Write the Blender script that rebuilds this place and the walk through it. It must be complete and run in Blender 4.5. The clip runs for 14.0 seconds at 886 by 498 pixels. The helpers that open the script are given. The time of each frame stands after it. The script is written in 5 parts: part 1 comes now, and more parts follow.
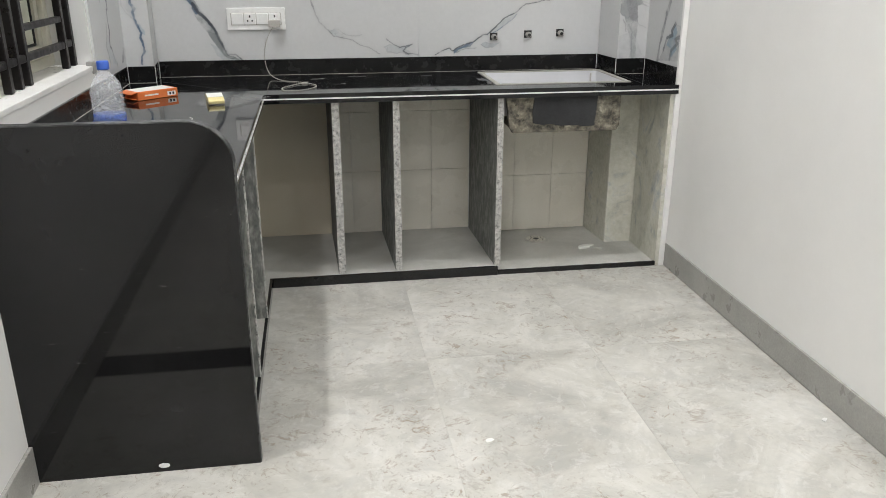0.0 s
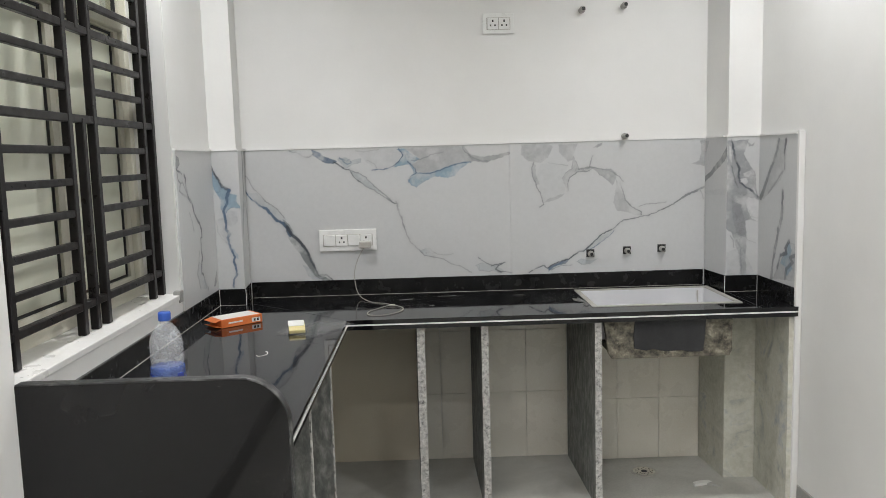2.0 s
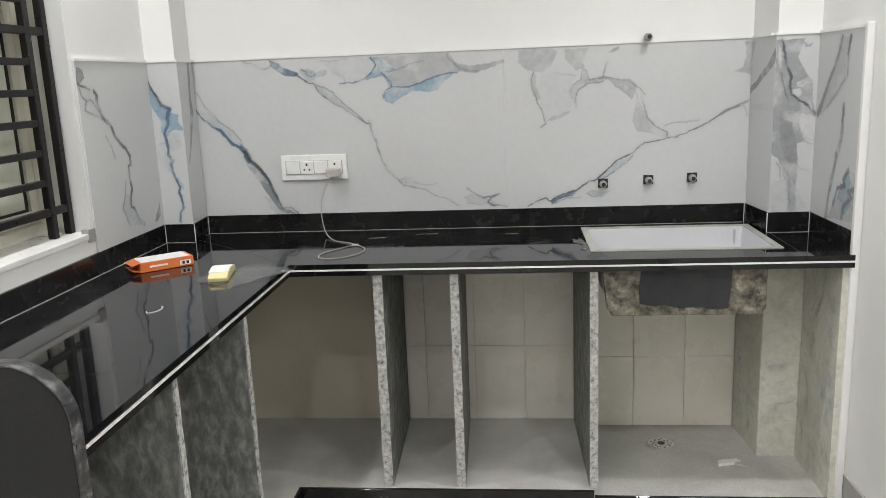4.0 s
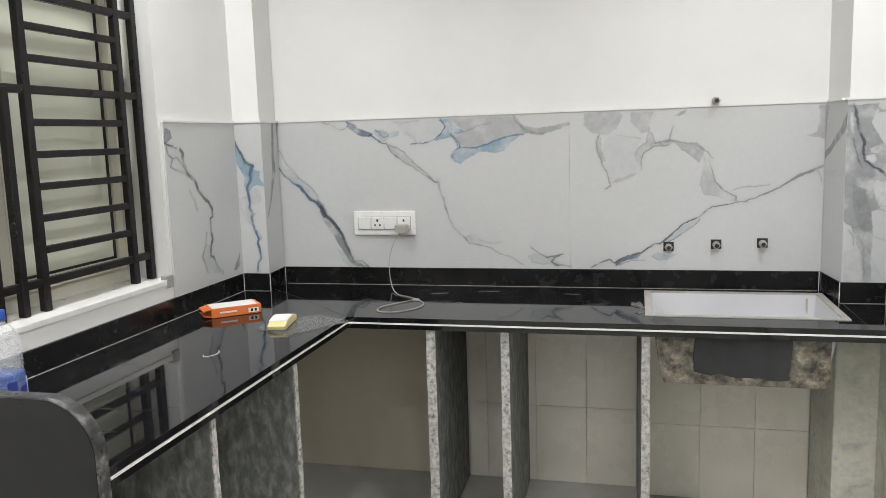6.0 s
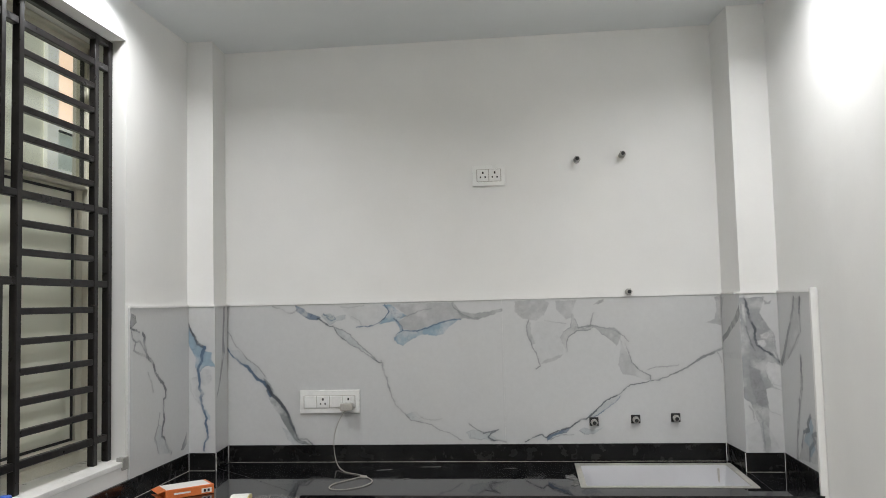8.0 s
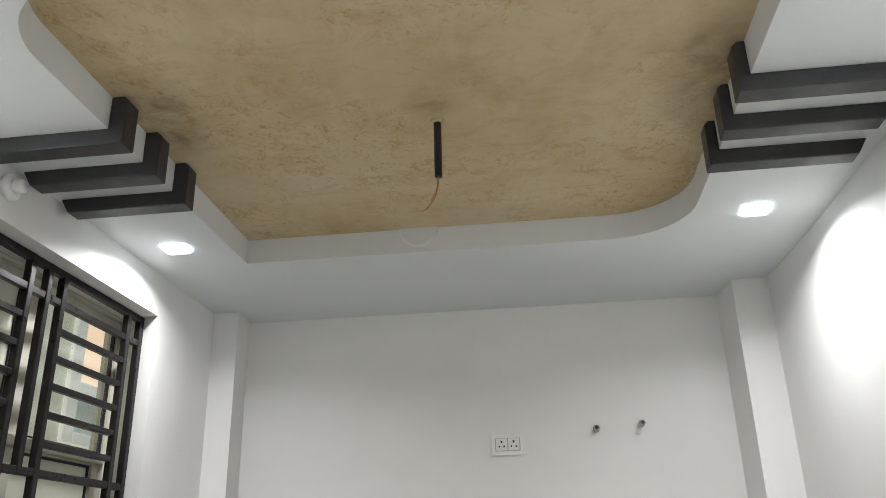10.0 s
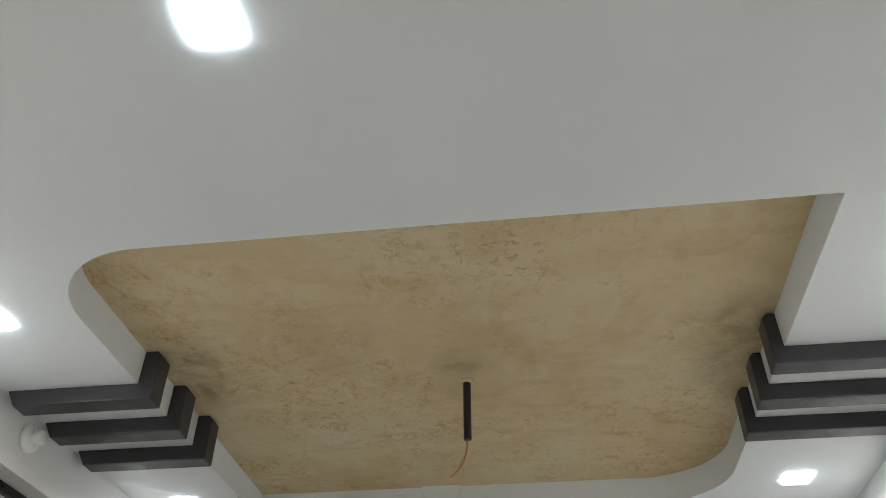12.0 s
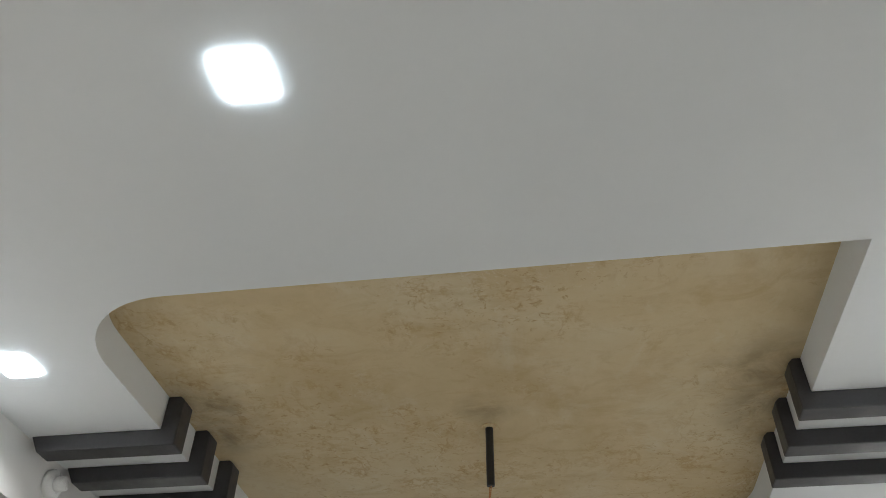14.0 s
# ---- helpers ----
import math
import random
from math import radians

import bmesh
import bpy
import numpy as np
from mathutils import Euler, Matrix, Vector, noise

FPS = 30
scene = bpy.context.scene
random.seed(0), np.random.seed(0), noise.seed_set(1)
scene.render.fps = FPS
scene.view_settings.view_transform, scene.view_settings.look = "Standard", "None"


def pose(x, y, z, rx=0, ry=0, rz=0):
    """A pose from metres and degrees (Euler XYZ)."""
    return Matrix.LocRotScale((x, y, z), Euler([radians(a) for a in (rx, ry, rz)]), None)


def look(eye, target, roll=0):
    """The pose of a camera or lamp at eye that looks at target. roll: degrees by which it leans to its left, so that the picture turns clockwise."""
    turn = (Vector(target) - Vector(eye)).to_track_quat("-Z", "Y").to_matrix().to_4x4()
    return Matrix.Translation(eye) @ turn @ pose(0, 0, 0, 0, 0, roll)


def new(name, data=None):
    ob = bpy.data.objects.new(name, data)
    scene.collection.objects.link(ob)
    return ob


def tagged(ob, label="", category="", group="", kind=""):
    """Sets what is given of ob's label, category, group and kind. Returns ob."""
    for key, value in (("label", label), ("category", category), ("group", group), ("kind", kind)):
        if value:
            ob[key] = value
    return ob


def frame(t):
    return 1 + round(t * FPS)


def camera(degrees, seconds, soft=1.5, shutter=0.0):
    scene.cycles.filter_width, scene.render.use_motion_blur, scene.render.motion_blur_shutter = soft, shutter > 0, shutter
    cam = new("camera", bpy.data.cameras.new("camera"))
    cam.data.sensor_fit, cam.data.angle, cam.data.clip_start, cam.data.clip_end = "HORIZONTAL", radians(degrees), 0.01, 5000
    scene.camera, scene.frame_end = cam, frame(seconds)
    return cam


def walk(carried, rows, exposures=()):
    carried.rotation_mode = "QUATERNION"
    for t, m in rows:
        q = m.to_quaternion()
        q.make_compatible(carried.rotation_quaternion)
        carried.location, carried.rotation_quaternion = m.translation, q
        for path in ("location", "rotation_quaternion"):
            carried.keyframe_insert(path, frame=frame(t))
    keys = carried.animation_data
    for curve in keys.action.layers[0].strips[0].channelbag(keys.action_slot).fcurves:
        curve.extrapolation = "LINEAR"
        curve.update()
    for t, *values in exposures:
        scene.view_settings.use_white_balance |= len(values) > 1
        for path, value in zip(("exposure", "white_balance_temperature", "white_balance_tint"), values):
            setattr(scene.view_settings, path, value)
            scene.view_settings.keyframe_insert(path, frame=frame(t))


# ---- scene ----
cam = camera(58.3, 14.0, 0.6)
PATH = [
    (0, (0.1, 0.24, 1.349), (0.392, 2.096, 0.664), -0.0),
    (0.5, (0.138, 0.435, 1.368), (0.307, 2.353, 0.826), -0.8),
    (1, (0.183, 0.492, 1.426), (0.264, 2.458, 1.07), -1.3),
    (1.5, (0.212, 0.49, 1.459), (0.241, 2.474, 1.215), -1.5),
    (2, (0.218, 0.485, 1.465), (0.251, 2.472, 1.233), -1.6),
    (2.2, (0.214, 0.519, 1.452), (0.285, 2.5, 1.186), -1.9),
    (4.3, (0.685, 1.189, 1.417), (0.449, 3.13, 0.996), -2.2),
    (4.5, (0.69, 1.242, 1.418), (0.431, 3.18, 0.999), -2.1),
    (5, (0.735, 1.217, 1.415), (0.395, 3.142, 0.991), -2.3),
    (5.5, (0.826, 1.131, 1.423), (0.385, 3.038, 1.012), -1.9),
    (6, (0.862, 1.054, 1.436), (0.384, 2.976, 1.156), -1.8),
    (6.5, (0.779, 0.942, 1.463), (0.394, 2.893, 1.251), -2.3),
    (7, (0.764, 0.851, 1.462), (0.461, 2.817, 1.252), -2.7),
    (7.5, (0.741, 0.79, 1.464), (0.52, 2.776, 1.39), -1.5),
    (7.9, (0.729, 0.763, 1.5), (0.521, 2.75, 1.59), -1.3),
    (8, (0.724, 0.748, 1.506), (0.509, 2.732, 1.642), -1.4),
    (8.4, (0.691, 0.726, 1.538), (0.463, 2.691, 1.833), -1.7),
    (8.7, (0.721, 0.724, 1.549), (0.464, 2.667, 1.951), -1.4),
    (10.8, (0.685, 0.679, 1.632), (0.492, 2.447, 2.548), -1.3),
    (11, (0.677, 0.683, 1.642), (0.485, 2.423, 2.611), -1.1),
    (11.5, (0.685, 0.675, 1.651), (0.467, 2.323, 2.763), 0.0),
    (12, (0.67, 0.662, 1.667), (0.461, 2.22, 2.904), 0.4),
    (12.5, (0.669, 0.646, 1.68), (0.453, 2.134, 2.999), 0.5),
    (13, (0.668, 0.651, 1.68), (0.436, 2.1, 3.04), 0.8),
    (13.5, (0.665, 0.647, 1.673), (0.433, 2.085, 3.042), 0.7),
    (14, (0.647, 0.64, 1.678), (0.414, 2.135, 2.986), 1.0),
]
EXPOSURES = [(0.0, 0.16), (0.5, 0.28), (1.5, 0.14), (2.1, -0.08), (4.5, 0.24), (5.5, 0.27), (6.0, 0.22), (6.5, 0.18), (7.0, 0.18), (7.5, -0.07), (8.0, -0.26), (8.7, -0.22), (11.0, -0.48), (12.0, -0.5), (14.0, -0.58)]
walk(cam, [(t, look(eye, target, roll)) for t, eye, target, roll in PATH], EXPOSURES)

# ---- world and lamps ----
world = bpy.data.worlds.new("sky")
scene.world = world
world.use_nodes = True
wn = world.node_tree.nodes
sky = wn.new("ShaderNodeTexSky")
sky.sky_type, sky.sun_disc, sky.sun_elevation, sky.sun_rotation = "NISHITA", False, radians(35), radians(200)
wn["Background"].inputs["Strength"].default_value = 0.05
world.node_tree.links.new(sky.outputs["Color"], wn["Background"].inputs["Color"])

LAMP_WATTS, LAMP_COLOUR = 9.6, (0.985, 0.985, 0.995)
XL, XR, YB, YR = -0.739, 1.688, 4.20, -3.00          # inner faces of the room
ZC, ZT, FZ = 2.672, 2.767, -0.033                     # ceiling, tray, floor
# the last four are unseen, added behind the camera to fill the cupboards
LAMPS = [(-0.56, 3.225), (1.475, 3.24), (0.225, 1.335), (-0.575, 2.06), (1.475, 2.06), (-0.45, 0.10), (1.40, 0.10), (-0.45, -1.05), (1.40, -1.05)]


# ---- materials ----
def material(name, rough=0.5, metal=0.0):
    m = bpy.data.materials.new(name)
    m.use_nodes = True
    b = m.node_tree.nodes["Principled BSDF"]
    b.inputs["Roughness"].default_value, b.inputs["Metallic"].default_value = rough, metal
    return m, m.node_tree.nodes, m.node_tree.links, b


def coords(n, l, scale=(1, 1, 1), by_object=False):
    tc, mp = n.new("ShaderNodeTexCoord"), n.new("ShaderNodeMapping")
    mp.inputs["Scale"].default_value = scale
    l.new(tc.outputs["Object"], mp.inputs["Vector"])
    if by_object:
        oi, mul = n.new("ShaderNodeObjectInfo"), n.new("ShaderNodeMath")
        mul.operation, mul.inputs[1].default_value = "MULTIPLY", 37.0
        l.new(oi.outputs["Random"], mul.inputs[0])
        l.new(mul.outputs[0], mp.inputs["Location"])
    return mp.outputs["Vector"]


def noise_of(n, l, vec, scale, detail=6.0, rough=0.6, warp=0.0):
    t = n.new("ShaderNodeTexNoise")
    for key, value in (("Scale", scale), ("Detail", detail), ("Roughness", rough), ("Distortion", warp)):
        t.inputs[key].default_value = value
    l.new(vec, t.inputs["Vector"])
    return t.outputs["Fac"]


def ramp_of(n, l, fac, stops):
    r = n.new("ShaderNodeValToRGB")
    while len(r.color_ramp.elements) < len(stops):
        r.color_ramp.elements.new(0.5)
    for e, (p, c) in zip(r.color_ramp.elements, stops):
        e.position, e.color = p, ((*c, 1) if isinstance(c, tuple) else (c, c, c, 1))
    l.new(fac, r.inputs["Fac"])
    return r.outputs["Color"]


def mix_of(n, l, fac, a, b, kind="MIX"):
    m = n.new("ShaderNodeMix")
    m.data_type, m.blend_type = "RGBA", kind
    for socket, value in ((m.inputs["Factor"], fac), (m.inputs["A"], a), (m.inputs["B"], b)):
        if isinstance(value, bpy.types.NodeSocket):
            l.new(value, socket)
        elif isinstance(value, tuple):
            socket.default_value = (*value, 1)
        else:
            socket.default_value = value
    return m.outputs["Result"]


def relief(n, l, b, height, strength, distance=0.002):
    bump = n.new("ShaderNodeBump")
    bump.inputs["Strength"].default_value, bump.inputs["Distance"].default_value = strength, distance
    l.new(height, bump.inputs["Height"])
    l.new(bump.outputs["Normal"], b.inputs["Normal"])


def mottled(name, stops, scale=8.0, rough=0.5, metal=0.0, bump=0.2, grain=180.0, warp=0.0, stretch=(1, 1, 1), by_object=False, rough_span=0.12, depth=0.002, speck=0.12):
    """A surface whose colour wanders through stops, with finer grain, uneven gloss and a low relief."""
    m, n, l, b = material(name, rough, metal)
    v = coords(n, l, stretch, by_object)
    big, fine = noise_of(n, l, v, scale, 7, 0.62, warp), noise_of(n, l, v, grain, 3, 0.6)
    col = ramp_of(n, l, big, stops)
    col = mix_of(n, l, speck, col, ramp_of(n, l, fine, [(0.3, 0.0), (0.7, 1.0)]), "OVERLAY")
    l.new(col, b.inputs["Base Color"])
    mr = n.new("ShaderNodeMapRange")
    mr.inputs["From Min"].default_value, mr.inputs["From Max"].default_value = 0.3, 0.7
    mr.inputs["To Min"].default_value, mr.inputs["To Max"].default_value = max(rough - rough_span, 0.02), min(rough + rough_span, 1.0)
    l.new(noise_of(n, l, v, scale * 2.3, 4), mr.inputs["Value"])
    l.new(mr.outputs["Result"], b.inputs["Roughness"])
    if bump:
        relief(n, l, b, mix_of(n, l, 0.5, big, fine), bump, depth)
    return m


def plain(name, colour, rough=0.5, metal=0.0, bump=0.05):
    return mottled(name, [(0.25, tuple(c * 0.93 for c in colour)), (0.75, tuple(min(c * 1.05, 1) for c in colour))], 14, rough, metal, bump, 300, rough_span=0.06, depth=0.0006)


PAINT = mottled("white_wall_paint", [(0.3, (0.77, 0.765, 0.745)), (0.7, (0.83, 0.825, 0.805))], 1.6, 0.55, bump=0.03, grain=80, depth=0.0004, speck=0.02)
CEIL = mottled("ceiling_paint", [(0.3, (0.700, 0.725, 0.732)), (0.7, (0.740, 0.765, 0.772))], 1.2, 0.6, bump=0.02, grain=60, depth=0.0003, speck=0.015)
COLUMN_RAW = mottled("raw_cement_column", [(0.27, (0.30, 0.325, 0.34)), (0.42, (0.54, 0.535, 0.46)), (0.58, (0.64, 0.63, 0.55)), (0.72, (0.40, 0.43, 0.45))], 6.5, 0.8, bump=0.25, grain=60, warp=1.0)
CEMENT = mottled("cement_floor", [(0.3, (0.40, 0.395, 0.36)), (0.55, (0.50, 0.495, 0.455)), (0.72, (0.58, 0.575, 0.54))], 3.5, 0.55, bump=0.25, warp=0.4)
BEIGE = mottled("beige_glazed_tile", [(0.3, (0.74, 0.705, 0.615)), (0.7, (0.81, 0.775, 0.685))], 2.5, 0.3, bump=0.06, by_object=True)
BEIGE_BROWN = mottled("brownish_beige_tile", [(0.3, (0.59, 0.53, 0.41)), (0.7, (0.67, 0.61, 0.49))], 2.2, 0.45, bump=0.08, by_object=True)
GROUT = mottled("grout", [(0.3, (0.42, 0.40, 0.36)), (0.7, (0.50, 0.48, 0.43))], 20, 0.9, bump=0.3)
STONE_DARK = mottled("rough_dark_slab", [(0.3, (0.095, 0.10, 0.095)), (0.48, (0.16, 0.165, 0.155)), (0.6, (0.26, 0.262, 0.245)), (0.72, (0.36, 0.36, 0.335))], 34, 0.65, bump=0.7, grain=140, warp=0.35, stretch=(1, 1, 0.45), by_object=True)
STONE_EDGE = mottled("sawn_slab_edge", [(0.34, (0.13, 0.13, 0.125)), (0.45, (0.36, 0.355, 0.335)), (0.64, (0.60, 0.59, 0.56))], 62, 0.75, bump=0.5, grain=200)
CONCRETE = mottled("stained_concrete", [(0.36, (0.045, 0.042, 0.036)), (0.48, (0.14, 0.128, 0.10)), (0.58, (0.22, 0.20, 0.155)), (0.70, (0.42, 0.39, 0.31))], 27, 0.85, bump=0.7, grain=90, warp=0.1)
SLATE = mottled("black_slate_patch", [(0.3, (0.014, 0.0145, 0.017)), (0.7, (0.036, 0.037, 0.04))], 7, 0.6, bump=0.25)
STEEL = mottled("film_wrapped_steel", [(0.3, (0.60, 0.60, 0.62)), (0.7, (0.67, 0.67, 0.69))], 3, 0.46, 0.3, bump=0.0, speck=0.02)
RIM = mottled("dull_film_covered_steel", [(0.3, (0.38, 0.37, 0.335)), (0.7, (0.52, 0.505, 0.46))], 14, 0.5, 0.3, bump=0.1)
DULL = plain("dull_grey_metal", (0.40, 0.39, 0.365), 0.5, 0.35)
CHROME = plain("chrome", (0.7, 0.7, 0.68), 0.22, 1.0)
IRON = mottled("black_painted_iron", [(0.3, (0.006, 0.005, 0.005)), (0.7, (0.012, 0.010, 0.010))], 12, 0.36, bump=0.15, grain=150)
IRON.node_tree.nodes["Principled BSDF"].inputs["Specular IOR Level"].default_value = 0.3
BEAM = mottled("charcoal_paint", [(0.3, (0.026, 0.025, 0.028)), (0.7, (0.040, 0.039, 0.042))], 6, 0.45, bump=0.15, grain=110)
PLASTIC = plain("white_plastic", (0.82, 0.82, 0.80), 0.3)
PLASTIC_GREY = plain("grey_plastic", (0.46, 0.44, 0.40), 0.4)
DARK = plain("dark_hole", (0.02, 0.02, 0.02), 0.6)
FRAME = plain("cream_window_profile", (0.62, 0.60, 0.50), 0.4)
GASKET = plain("black_rubber", (0.015, 0.015, 0.015), 0.6)
MARBLE_SILL = mottled("white_marble_sill", [(0.3, (0.70, 0.69, 0.66)), (0.6, (0.80, 0.79, 0.77))], 6, 0.35, bump=0.08)
ORANGE = mottled("orange_printed_card", [(0.3, (0.62, 0.15, 0.035)), (0.7, (0.74, 0.20, 0.05))], 9, 0.42, bump=0.1)
CARD_WHITE = plain("white_print", (0.80, 0.79, 0.77), 0.5)
YELLOW = plain("yellow_print", (0.72, 0.62, 0.30), 0.4)
PAPER = plain("white_paper", (0.78, 0.78, 0.74), 0.7)
BLUE = plain("blue_plastic", (0.025, 0.085, 0.40), 0.35)
BLUE_DARK = plain("dark_blue_print", (0.02, 0.04, 0.24), 0.4)
SMEAR = mottled("dried_cement_dust", [(0.35, (0.03, 0.03, 0.03)), (0.52, (0.10, 0.10, 0.097)), (0.68, (0.26, 0.257, 0.245))], 55, 0.85, bump=0.3)
PIPE = plain("black_conduit", (0.015, 0.015, 0.016), 0.4)
WIRE = plain("copper_orange_wire", (0.52, 0.22, 0.06), 0.45)
CABLE = plain("grey_cable", (0.42, 0.40, 0.36), 0.45)
SKIRT = mottled("grey_tile_baseboard", [(0.3, (0.30, 0.295, 0.275)), (0.7, (0.38, 0.375, 0.35))], 6, 0.35, bump=0.08)
# emission stands in for outside light on the plaster; the wall is no lamp
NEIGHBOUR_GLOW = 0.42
NEIGHBOUR = mottled("glowing_outside_plaster", [(0.3, (0.58, 0.58, 0.46)), (0.7, (0.66, 0.66, 0.54))], 1.4, 0.85, bump=0.3)


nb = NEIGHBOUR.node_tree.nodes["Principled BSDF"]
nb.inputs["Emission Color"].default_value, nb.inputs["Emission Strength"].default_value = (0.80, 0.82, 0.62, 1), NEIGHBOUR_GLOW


def granite():
    m, n, l, b = material("polished_black_granite", 0.05)
    v = coords(n, l)
    col = ramp_of(n, l, noise_of(n, l, v, 420, 2), [(0.5, (0.005, 0.005, 0.006)), (0.75, (0.016, 0.016, 0.017))])
    dust = ramp_of(n, l, noise_of(n, l, v, 7, 8, 0.68, 0.8), [(0.52, 0.0), (0.78, 1.0)])
    l.new(mix_of(n, l, mix_of(n, l, 0.06, (0, 0, 0), dust), col, (0.42, 0.42, 0.40)), b.inputs["Base Color"])
    streak = ramp_of(n, l, noise_of(n, l, coords(n, l, (1, 5, 3)), 5, 9, 0.75, 0.6), [(0.58, 0.0), (0.70, 1.0)])
    dust = mix_of(n, l, 1.0, dust, streak, "LIGHTEN")
    mr = n.new("ShaderNodeMapRange")
    mr.inputs["To Min"].default_value, mr.inputs["To Max"].default_value = 0.035, 0.20
    l.new(dust, mr.inputs["Value"])
    l.new(mr.outputs["Result"], b.inputs["Roughness"])
    return m


GRANITE = granite()


def dusty_granite():
    """Polished black stone under a thin, patchy film of dust with a few dry scuffs."""
    m, n, l, b = material("dusty_black_granite", 0.06)
    b.inputs["Specular IOR Level"].default_value = 0.38
    v = coords(n, l)
    speck = ramp_of(n, l, noise_of(n, l, v, 380, 2), [(0.55, (0.006, 0.006, 0.0065)), (0.78, (0.020, 0.020, 0.021))])
    film = ramp_of(n, l, noise_of(n, l, v, 3.2, 5, 0.55, 0.4), [(0.40, 0.0), (0.74, 0.022)])
    scuff = ramp_of(n, l, noise_of(n, l, coords(n, l, (2.2, 1, 26)), 6, 7, 0.7, 0.5), [(0.665, 0.0), (0.72, 0.30)])
    grit = ramp_of(n, l, noise_of(n, l, v, 75, 2, 0.5), [(0.775, 0.0), (0.80, 0.5)])
    mask = mix_of(n, l, 1.0, mix_of(n, l, 1.0, film, scuff, "LIGHTEN"), grit, "LIGHTEN")
    l.new(mix_of(n, l, mask, speck, (0.30, 0.30, 0.295)), b.inputs["Base Color"])
    mr = n.new("ShaderNodeMapRange")
    mr.inputs["From Max"].default_value = 0.3
    mr.inputs["To Min"].default_value, mr.inputs["To Max"].default_value = 0.045, 0.32
    l.new(mask, mr.inputs["Value"])
    l.new(mr.outputs["Result"], b.inputs["Roughness"])
    return m


GRANITE_DUSTY = dusty_granite()
GRANITE_WORN = mottled("worn_granite_edge", [(0.34, (0.014, 0.014, 0.015)), (0.52, (0.04, 0.04, 0.041)), (0.62, (0.13, 0.13, 0.128)), (0.72, (0.30, 0.30, 0.29))], 34, 0.35, bump=0.15, stretch=(0.4, 1, 1))
GRANITE_DULL = mottled("dull_black_granite", [(0.3, (0.007, 0.007, 0.0075)), (0.6, (0.012, 0.012, 0.012)), (0.8, (0.028, 0.028, 0.027))], 9, 0.22, bump=0.05, grain=300)
GRANITE_DULL.node_tree.nodes["Principled BSDF"].inputs["Specular IOR Level"].default_value = 0.3


def floor_tile_material():
    m, n, l, b = material("grey_marble_floor_tile", 0.3)
    v = coords(n, l, (1, 1, 1), True)
    base = ramp_of(n, l, noise_of(n, l, v, 2.3, 9, 0.66, 0.9), [(0.36, (0.40, 0.39, 0.352)), (0.5, (0.525, 0.513, 0.465)), (0.62, (0.61, 0.595, 0.548))])
    cloud = ramp_of(n, l, noise_of(n, l, v, 5.0, 10, 0.72, 1.4), [(0.46, 0.0), (0.60, 1.0)])
    col = mix_of(n, l, mix_of(n, l, 0.34, (0, 0, 0), cloud), base, (0.36, 0.36, 0.345))
    zone = ramp_of(n, l, noise_of(n, l, v, 2.6, 4, 0.6), [(0.40, 0.15), (0.62, 1.0)])
    for scale, cut, tone, share, warp in ((17, 0.555, (0.24, 0.18, 0.125), 0.72, 1.4), (38, 0.565, (0.26, 0.235, 0.195), 0.6, 0.8), (8, 0.58, (0.32, 0.295, 0.255), 0.6, 2.0)):
        chips = ramp_of(n, l, noise_of(n, l, v, scale, 8, 0.74, warp), [(cut, 0.0), (cut + 0.055, 1.0)])
        chips = mix_of(n, l, 1.0, chips, zone, "MULTIPLY")
        col = mix_of(n, l, mix_of(n, l, share, (0, 0, 0), chips), col, tone)
    pale = ramp_of(n, l, noise_of(n, l, v, 7.5, 9, 0.75, 2.6), [(0.545, 0.0), (0.60, 1.0)])
    col = mix_of(n, l, mix_of(n, l, 0.26, (0, 0, 0), pale), col, (0.72, 0.715, 0.69))
    l.new(col, b.inputs["Base Color"])
    mr = n.new("ShaderNodeMapRange")
    mr.inputs["To Min"].default_value, mr.inputs["To Max"].default_value = 0.26, 0.5
    l.new(noise_of(n, l, v, 6, 5), mr.inputs["Value"])
    l.new(mr.outputs["Result"], b.inputs["Roughness"])
    relief(n, l, b, noise_of(n, l, v, 30, 4), 0.06, 0.001)
    return m


FLOOR_TILE = floor_tile_material()


